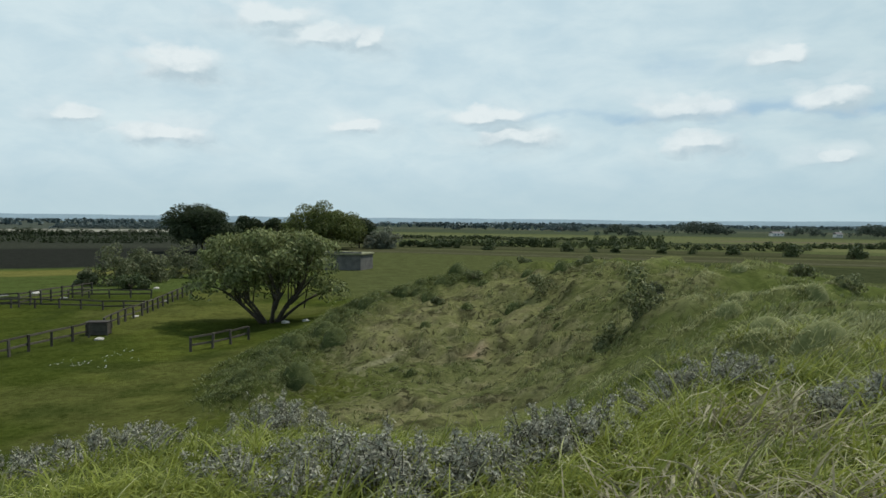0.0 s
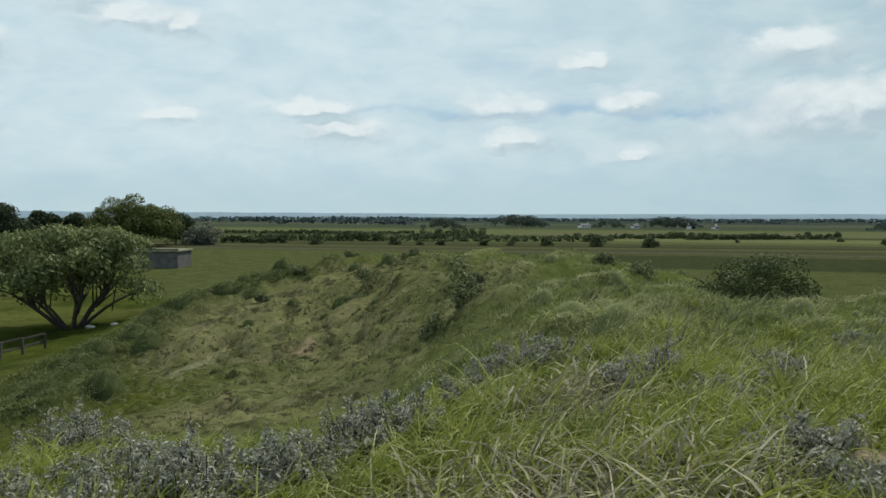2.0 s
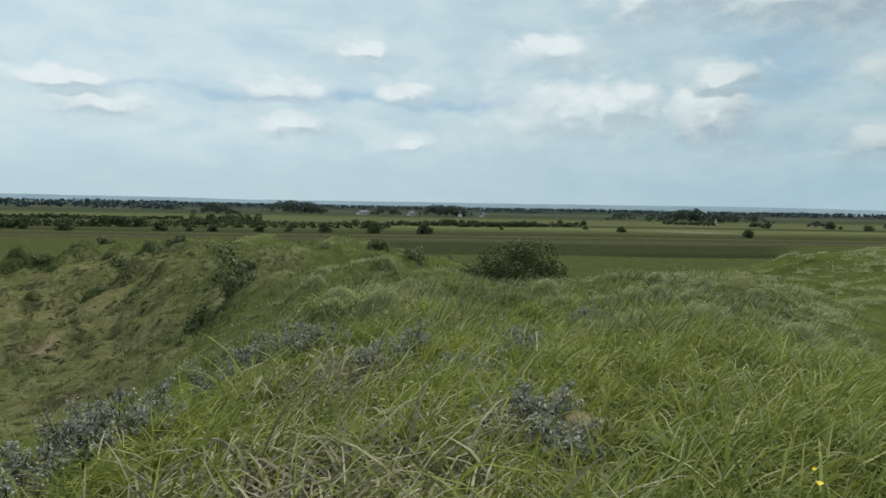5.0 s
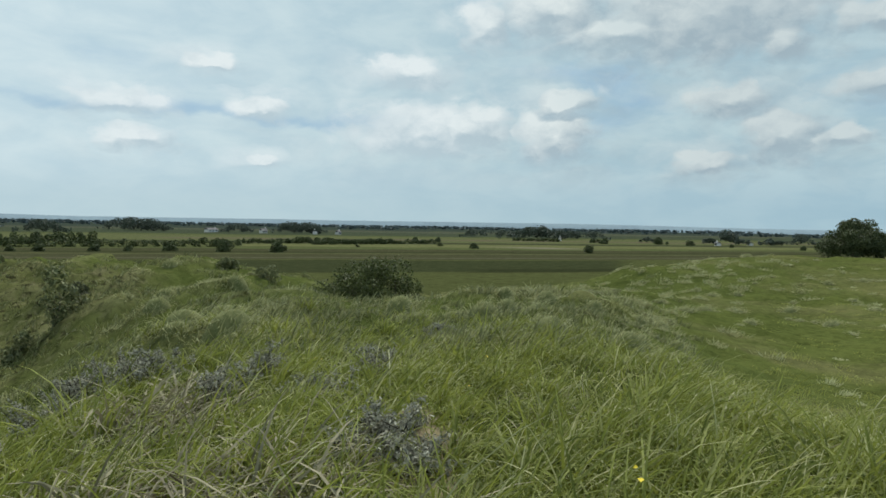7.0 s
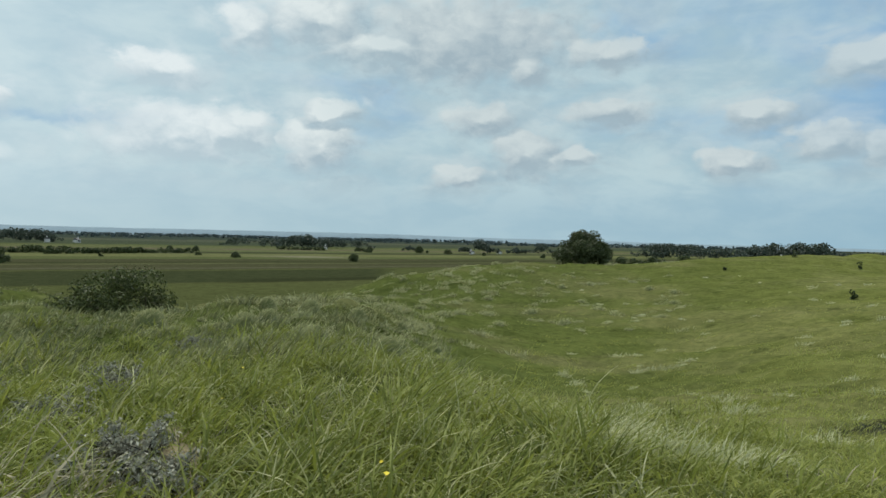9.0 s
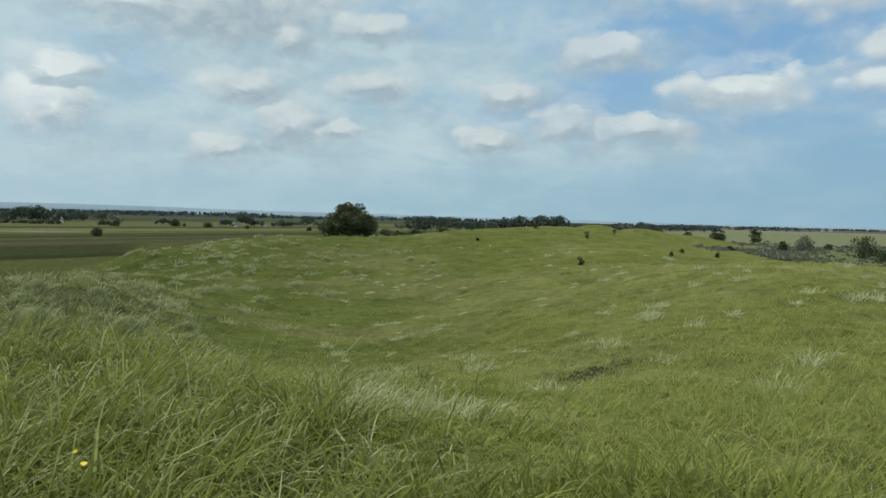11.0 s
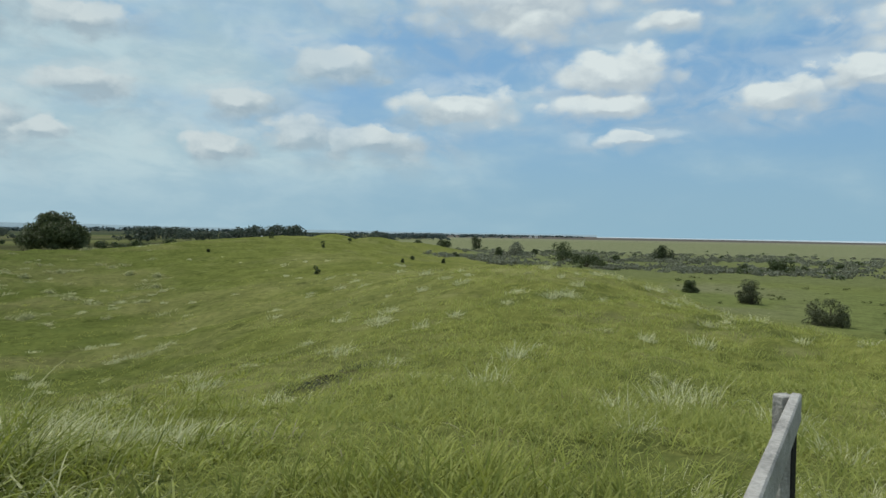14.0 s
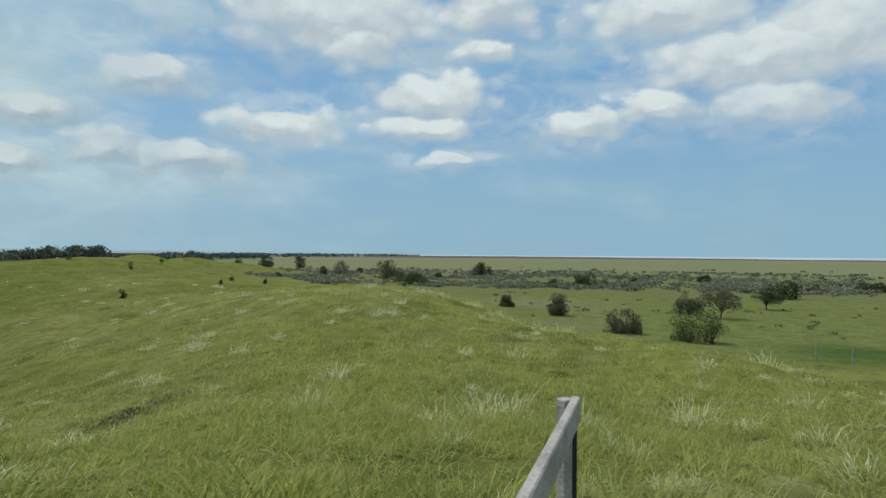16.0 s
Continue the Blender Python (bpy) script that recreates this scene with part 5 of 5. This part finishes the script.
# humps of coarse grass along the bank of the blow-out
def grass_hump(at, w, high, seed, label, group, n=260, tops=M_DARKGRASS, wide=0.03, base=M_HUMP):
    """A tussock: a lumpy turf dome overhung by blades that fall outwards."""
    rs = np.random.RandomState(seed)
    ob = thing("grass_hump", at, label, "grass", group)
    rings, sides = 5, 11
    u, a = np.meshgrid(np.linspace(0.06, 1.0, rings), np.arange(sides) / sides * 2 * math.pi, indexing="ij")
    r = w * 0.5 * u * (1 + 0.3 * (vnoise(np.cos(a) * 1.7 + seed, np.sin(a) * 1.7, 1.0, 3) - 0.5))
    v = np.stack([r * np.cos(a), r * np.sin(a) * 0.8, high * (1 - u ** 2.2) - (0.15 + 0.3 * w) * u ** 4], -1).reshape(-1, 3)
    i, j = np.meshgrid(np.arange(rings - 1), np.arange(sides), indexing="ij")
    k = (j + 1) % sides
    f = np.stack([i * sides + j, i * sides + sides + j, i * sides + sides + k, i * sides + k], -1).reshape(-1, 4)
    part("turf", raw_mesh("turf", v, [f, np.arange(sides)[None]], base, True), ob)
    q, b = np.sqrt(rs.rand(n)) * 0.95, rs.uniform(0, 2 * math.pi, n)
    x, y = np.cos(b) * q * w * 0.5, np.sin(b) * q * w * 0.4
    wind = np.degrees(np.arctan2(np.cos(b) * q + 0.35, np.sin(b) * q - 0.3))
    bv, bq, bt = blades(rs, x, y, w * 0.3 * rs.uniform(0.6, 1.2, n), wide * rs.uniform(0.7, 1.3, n), 0.3 + 0.5 * q, rs.uniform(0.5, 1.1, n), wind, 35.0, high * (1 - q ** 2.2) - 0.03, False)
    part("grass_cover", raw_mesh("grass_cover", bv, [bq, bt], tops), ob)["kind"] = "stuff"


for k in range(46):
    u = RSH.rand() * (len(BANK) - 1)
    (ax, ay), (bx, by) = BANK[int(u)], BANK[int(u) + 1]
    x, y = ax + (bx - ax) * (u % 1) + RSH.normal(0.8, 1.1), ay + (by - ay) * (u % 1) + RSH.normal(0, 1.1)
    w = RSH.uniform(0.9, 2.4)
    grass_hump((x, y, float(ground_z(x, y)) - 0.1), w, w * RSH.uniform(0.3, 0.42), 900 + k, "rounded hump of coarse dark grass on a bank", "humps on the bank")
for k, (az, r, w) in enumerate([(5.9, 50, 1.6), (3.4, 56, 1.5), (4.6, 47, 1.0), (8.8, 46, 1.2), (9.6, 42, 0.9), (-1.5, 47, 0.9), (2.0, 50, 1.2), (12.3, 43, 1.4), (11.2, 39, 0.8),
                                (7.1, 58, 1.7), (5.0, 61, 1.5), (1.2, 60, 1.9), (9.8, 54, 1.4), (-4.0, 40, 0.9), (-2.6, 38, 0.8), (0.6, 43, 0.7), (3.0, 40, 0.8), (6.4, 38, 0.7)]):
    grass_hump(place(az, r, 0.1), w, w * 0.4, 960 + k, "dark grass tussock on a grazed slope", "tussocks on the grazed slope", 160)


# pale tussocks combed over by the wind, on the hummocks and the ridge
RST = np.random.RandomState(77)
for n_humps, az0, az1, r0, r1, w0, w1, where in ((92, 22, 64, 13, 50, 0.55, 1.5, "hummocks"), (60, 55, 83, 42, 105, 0.8, 1.9, "ridge"), (46, 86, 150, 9, 70, 0.3, 0.8, "seaward dune")):
    left = n_humps
    while left:
        az, r = RST.uniform(az0, az1), math.exp(RST.uniform(math.log(r0), math.log(r1)))
        x, y, z = spot(az, r)
        if swell(x, y) < 2.2 or (33 < az < 44 and r > 24) or fbm(x, y, 7, 95) < 0.42:
            continue
        left -= 1
        w = RST.uniform(w0, w1)
        grass_hump((x, y, z - 0.12), w, w * RST.uniform(0.28, 0.44) * (1.0 if where == "hummocks" else 0.6), 1300 + left + int(az0) * 100, "pale tussock of dune grass combed over by wind", "tussocks on the " + where, 130,
                   M_TUSSOCK, 0.009 + 0.00025 * r, M_DRYTURF)


def tall(x, y):
    """Shorter grass on the landward edge where the buckthorn stands, long on the crest."""
    r, az = np.hypot(x, y), bearing(x, y)
    return (1 - 0.28 * ramp(20 - az, 0, 12) * ramp(r, 3.0, 4.8) - 0.15 * ramp(r, 7, 12)) * (1 - 0.45 * ramp(az, 62, 88) * ramp(110 - az, 0, 20)) * (1 - 0.45 * np.exp(-(along(x, y, PATH) / 0.5) ** 2))


def sward(name, label, n, r0, r1, az0, az1, high, wide, m, seed, mask=None, lean=0.15, bend=0.5, clump=0.0, spread=45.0, category="grass", tuft_r=0.12, radiate=0.0, fine=True):
    rs = np.random.RandomState(seed)
    if clump:
        k = int(n / clump)
        az = rs.uniform(az0, az1, k)
        r = np.exp(rs.uniform(math.log(r0), math.log(r1), k))
        cx, cy = r * np.sin(np.radians(az)), r * np.cos(np.radians(az))
        if mask is not None:
            keep = rs.rand(k) < mask(cx, cy)
            cx, cy = cx[keep], cy[keep]
        pick = rs.randint(0, len(cx), int(clump * len(cx)))
        size = rs.uniform(0.6, 1.5, len(cx))[pick]
        x, y = cx[pick] + rs.normal(0, tuft_r, len(pick)) * size, cy[pick] + rs.normal(0, tuft_r, len(pick)) * size
        scale = size
        ox, oy = (x - cx[pick]) / (tuft_r * size), (y - cy[pick]) / (tuft_r * size)
    else:
        az = rs.uniform(az0, az1, n)
        r = np.exp(rs.uniform(math.log(r0), math.log(r1), n))
        x, y = r * np.sin(np.radians(az)), r * np.cos(np.radians(az))
        if mask is not None:
            keep = rs.rand(n) < mask(x, y)
            x, y = x[keep], y[keep]
        ox, oy = np.zeros(len(x)), np.zeros(len(x))
        scale = 0.35 + 1.3 * fbm(x, y, 1.0, 61)
    k = len(x)
    scale = scale * tall(x, y)
    h = high * scale * rs.uniform(0.55, 1.25, k)
    w = wide * rs.uniform(0.7, 1.3, k) * (1 + np.hypot(x, y) * 0.06)
    v, q, t = blades(rs, x, y, h, w, lean * rs.uniform(0.2, 1.8, k), bend * rs.uniform(0.3, 1.5, k),
                     np.degrees(np.arctan2(math.sin(radians(WIND)) * (1 - radiate) + ox * radiate, math.cos(radians(WIND)) * (1 - radiate) + oy * radiate)), spread, None, fine)
    return stuff(name, raw_mesh(name, v, [q, t], m), label, category)


def lush(x, y):
    """Where the long green grass of the crest stands thick."""
    r, az = np.hypot(x, y), bearing(x, y)
    thin = 0.25 * ramp(16 - az, 0, 10) * ramp(r, 4.4, 5.6)
    bare = thin + 1.1 * bare_patch(x, y) + 1.1 * ramp(az, 72, 100)
    return np.clip(1 - 0.98 * bare - 0.85 * thatch_at(x, y), 0.01, 1)


def dune_only(x, y):
    return ramp(swell(x, y), 1.0, 2.0) * (1 - 0.75 * hollow_at(x, y)) * (1 - ramp(bearing(x, y), 58, 68)) * (0.25 + 0.75 * ramp(fbm(x, y, 5, 77), 0.4, 0.62))


sward("long_grass", "long green dune grass blowing over on the crest", 34000, 2.1, 17, -46, 98, 0.32, 0.012, M_GREEN, 601, lush, 0.3, 0.95, spread=80)
sward("grass_tufts", "tufts of long green dune grass arching outwards", 50000, 2.2, 20, -46, 98, 0.54, 0.0115, M_GREEN, 611, lush, 0.35, 1.2, clump=70, spread=40, tuft_r=0.14, radiate=0.6)
sward("arching_blades", "single long pale blades arching over the crest", 2600, 2.3, 11, -12, 98, 0.8, 0.0105, M_TUSSOCK, 617, lambda x, y: lush(x, y) * ramp(fbm(x, y, 1.8, 91), 0.42, 0.58), 0.5, 1.5, clump=9, spread=34, tuft_r=0.1, radiate=0.25)
sward("meadow_grass", "green grass thick on the seaward side of the crest", 46000, 2.1, 16, 78, 164, 0.24, 0.0085, M_SEAGRASS, 602, lambda x, y: 0.35 + 0.65 * ramp(fbm(x, y, 1.6, 93), 0.35, 0.55), 0.4, 0.9, clump=26, spread=60, tuft_r=0.11, radiate=0.5)
sward("meadow_grass", "green grass thinning out over the seaward dune", 70000, 7, 60, 70, 164, 0.26, 0.009, M_SEAGRASS, 618, lambda x, y: (1 - 0.6 * ramp(np.hypot(x, y), 12, 50)) * ramp(swell(x, y), 0.5, 1.5), 0.4, 0.9, clump=14, spread=60, tuft_r=0.14, radiate=0.5, fine=False)
sward("fringe_grass", "tall bright grass along the edge of the crest", 15000, 2.1, 4.6, 80, 128, 0.42, 0.011, M_GREEN, 620, lambda x, y: 0.3 + 0.7 * ramp(fbm(x, y, 0.9, 97), 0.4, 0.55), 0.3, 0.9, clump=34, spread=50, tuft_r=0.1, radiate=0.5)
sward("crest_turf", "short green turf trodden round the viewpoint", 9000, 0.4, 2.2, -180, 180, 0.13, 0.008, M_SEAGRASS, 619, None, 0.4, 0.9, spread=90, fine=False)
sward("grass_tussocks", "rough olive tussocks over the dunes", 45000, 11, 75, -30, 72, 0.38, 0.017, M_MID, 603, dune_only, 0.25, 0.6, clump=22, tuft_r=0.2, fine=False)
sward("marram_plumes", "pale marram plumes combed over by the wind", 66000, 6, 90, 74, 164, 0.40, 0.0065, M_PLUME, 604,
      lambda x, y: (0.15 + 0.55 * ramp(fbm(x, y, 6, 88), 0.45, 0.62)) * ramp(swell(x, y), 1, 2), 0.35, 1.1, clump=75, spread=28, tuft_r=0.11, radiate=0.35, fine=False)
sward("marram_plumes", "pale bent stalks among green grass", 7500, 2.2, 13, -40, 90, 0.52, 0.0085, M_PALE, 605, lush, 0.4, 1.3, spread=70)
sward("dead_straw", "dry bleached straw in a matted clump", 30000, 2.8, 8.6, 8, 42, 0.52, 0.0165, M_STRAW, 606,
      thatch_at, 0.7, 1.5, clump=34, spread=60, tuft_r=0.14, radiate=0.6)
sward("dead_straw", "dry bleached straw scattered through the grass", 6000, 2.4, 12, -40, 120, 0.36, 0.008, M_STRAW, 607,
      lambda x, y: ramp(fbm(x, y, 2.2, 99), 0.52, 0.68), 0.6, 0.9, spread=120)
sward("hollow_herbage", "tufts of coarse herbage on the grazed slope", 26000, 26, 80, -20, 36, 0.36, 0.02, M_ROUGH, 608,
      lambda x, y: (0.3 + 0.7 * hollow_at(x, y)) * ramp(swell(x, y), 0.7, 1.5) * ramp(fbm(x, y, 3.2, 71), 0.45, 0.6), 0.2, 0.5, clump=26, spread=100, tuft_r=0.28, fine=False)


sward("dark_tussocks", "soft dark green tussocks along the bank of the blow-out", 42000, 33, 66, -19, 6, 0.42, 0.02, M_DARKGRASS, 612,
      lambda x, y: ramp(bank_at(x, y), 0.3, 0.8), 0.4, 0.8, clump=90, spread=60, tuft_r=0.36, radiate=0.5, fine=False)
sward("pale_tussocks", "pale-topped marram tussocks on the ridge", 46000, 30, 115, 50, 84, 0.5, 0.010, M_TUSSOCK, 613,
      lambda x, y: ramp(swell(x, y), 3.8, 4.8) * (0.12 + 0.88 * ramp(fbm(x, y, 12, 64), 0.4, 0.56)), 0.35, 1.0, clump=60, spread=40, tuft_r=0.24, radiate=0.5, fine=False)
sward("pale_tussocks", "pale tops of wind-combed tussocks over the hummocks", 230000, 10, 60, 12, 66, 0.36, 0.008, M_TUSSOCK, 615,
      lambda x, y: ramp(swell(x, y), 2.0, 3.0) * ramp(hump(x, y), 0.62, 0.85) * (0.15 + 0.6 * ramp(fbm(x, y, 9, 65), 0.45, 0.6)) * (1 - 0.9 * ramp(np.abs(bearing(x, y) - 38), 7, 4) * ramp(np.hypot(x, y), 12, 16)) * (1 - hollow_at(x, y)), 0.4, 1.0, clump=60, spread=40, tuft_r=0.2, radiate=0.6, fine=False)
sward("rim_grass", "rough grey-green grass over the hummocks", 40000, 14, 66, 8, 62, 0.30, 0.018, M_MID, 614, lambda x, y: ramp(swell(x, y), 1.5, 2.5) * (0.15 + 0.85 * ramp(hump(x, y), 0.1, 0.5)), 0.4, 0.8, clump=44, spread=60, tuft_r=0.3, radiate=0.5, fine=False)


def marram_clump(az, r, high, seed, count=340):
    """One big tuft of marram, green inside, with pale blades arching out on the wind side."""
    rs = np.random.RandomState(seed)
    x, y, z = spot(az, r)
    ob = thing("marram_clump", (x, y, z), "tall clump of marram grass with pale arching blades", "grass", "marram clumps on the dune")
    for name, n, m, tall_, spread in (("green_tuft", count, M_SEAGRASS, 0.8, 60), ("pale_tuft", count, M_PLUME, 1.0, 26)):
        a, q = rs.uniform(0, 2 * math.pi, n), np.abs(rs.normal(0, 0.11, n))
        px, py = x + np.cos(a) * q, y + np.sin(a) * q
        wind = np.degrees(np.arctan2(math.sin(radians(WIND + 40)) * 1.3 + np.cos(a) * 0.25, math.cos(radians(WIND + 40)) * 1.3 + np.sin(a) * 0.25))
        v, qd, tp = blades(rs, px, py, high * tall_ * rs.uniform(0.5, 1.2, n), 0.0033 * (1 + 0.05 * r) * rs.uniform(0.6, 1.4, n), rs.uniform(0.5, 1.35, n), rs.uniform(0.6, 1.6, n), wind, spread)
        part(name, raw_mesh(name, v - np.array([x, y, z]), [qd, tp], m), ob)["kind"] = "stuff"


for k, (az, r, h) in enumerate([(103.5, 3.9, 0.75), (106.5, 4.1, 0.7), (101, 3.7, 0.6), (122.5, 4.7, 0.75), (125, 4.9, 0.6), (136.5, 5.9, 0.65), (138.5, 6.1, 0.5), (112, 4.4, 0.45), (86, 3.4, 0.6), (79, 3.3, 0.62),
                                (72, 3.6, 0.6), (63, 3.5, 0.6), (55, 4.2, 0.55), (48, 3.8, 0.5), (92, 2.9, 0.55), (131, 5.5, 0.5)]):
    marram_clump(az, r, h * 0.62, 1000 + k)


SCRAPE = [(10.8, -0.85), (11.6, -1.35), (12.9, -2.15)]
sward("heather_strip", "dark twiggy herbage along a small scrape in the turf", 26000, 9.5, 16, 88, 104, 0.16, 0.006, M_DUSKSHRUB, 616,
      lambda x, y: np.exp(-(along(x, y, SCRAPE) / 0.28) ** 2) * ramp(fbm(x, y, 0.9, 67), 0.35, 0.5), 0.5, 0.6, clump=30, spread=90, tuft_r=0.12, radiate=0.8)
for k, (az, r, h) in enumerate([(144.5, 15.5, 0.6), (146.2, 16.5, 0.75), (147.6, 16, 0.6), (149.8, 15, 0.65), (151.5, 14, 0.5), (140.2, 15.4, 0.5), (102.3, 18.8, 0.5), (106.4, 19.7, 0.5),
                                (111.1, 24.6, 0.6), (104.7, 10.5, 0.45), (102.7, 10.9, 0.45), (113, 14, 0.4), (118.5, 17, 0.5), (127.5, 19, 0.5), (132.5, 22, 0.55), (122.0, 11, 0.4)]):
    marram_clump(az, r, h * 0.55, 1100 + k, 380)


def flowers(name, label, spots, m, seed, size, high, per):
    rs = np.random.RandomState(seed)
    at = []
    for x, y in spots:
        k = per
        px, py = x + rs.normal(0, 0.25, k), y + rs.normal(0, 0.25, k)
        at.append(np.stack([px, py, ground_z(px, py) + high * rs.uniform(0.8, 1.1, k)], 1))
    at = np.concatenate(at)
    v, f = leaves(at, np.tile([0, 0, 2.0], (len(at), 1)), size, rs, 1.0)
    stuff(name, raw_mesh(name, v, f, m), label, "flowers")


RS2 = np.random.RandomState(9)
flowers("cow_parsley", "white cow parsley heads in the meadow", [(-21.7 + RS2.normal(0, 1.2), 42.6 + RS2.normal(0, 2.0)) for _ in range(11)], M_PETAL, 701, 0.075, 0.7, 5)
flowers("hawkweed", "single yellow flowers in the dune grass", [(3.35, 1.75), (4.6, 6.2), (5.6, 4.6), (4.5, 3.8)], M_YELLOW, 702, 0.03, 0.45, 2)
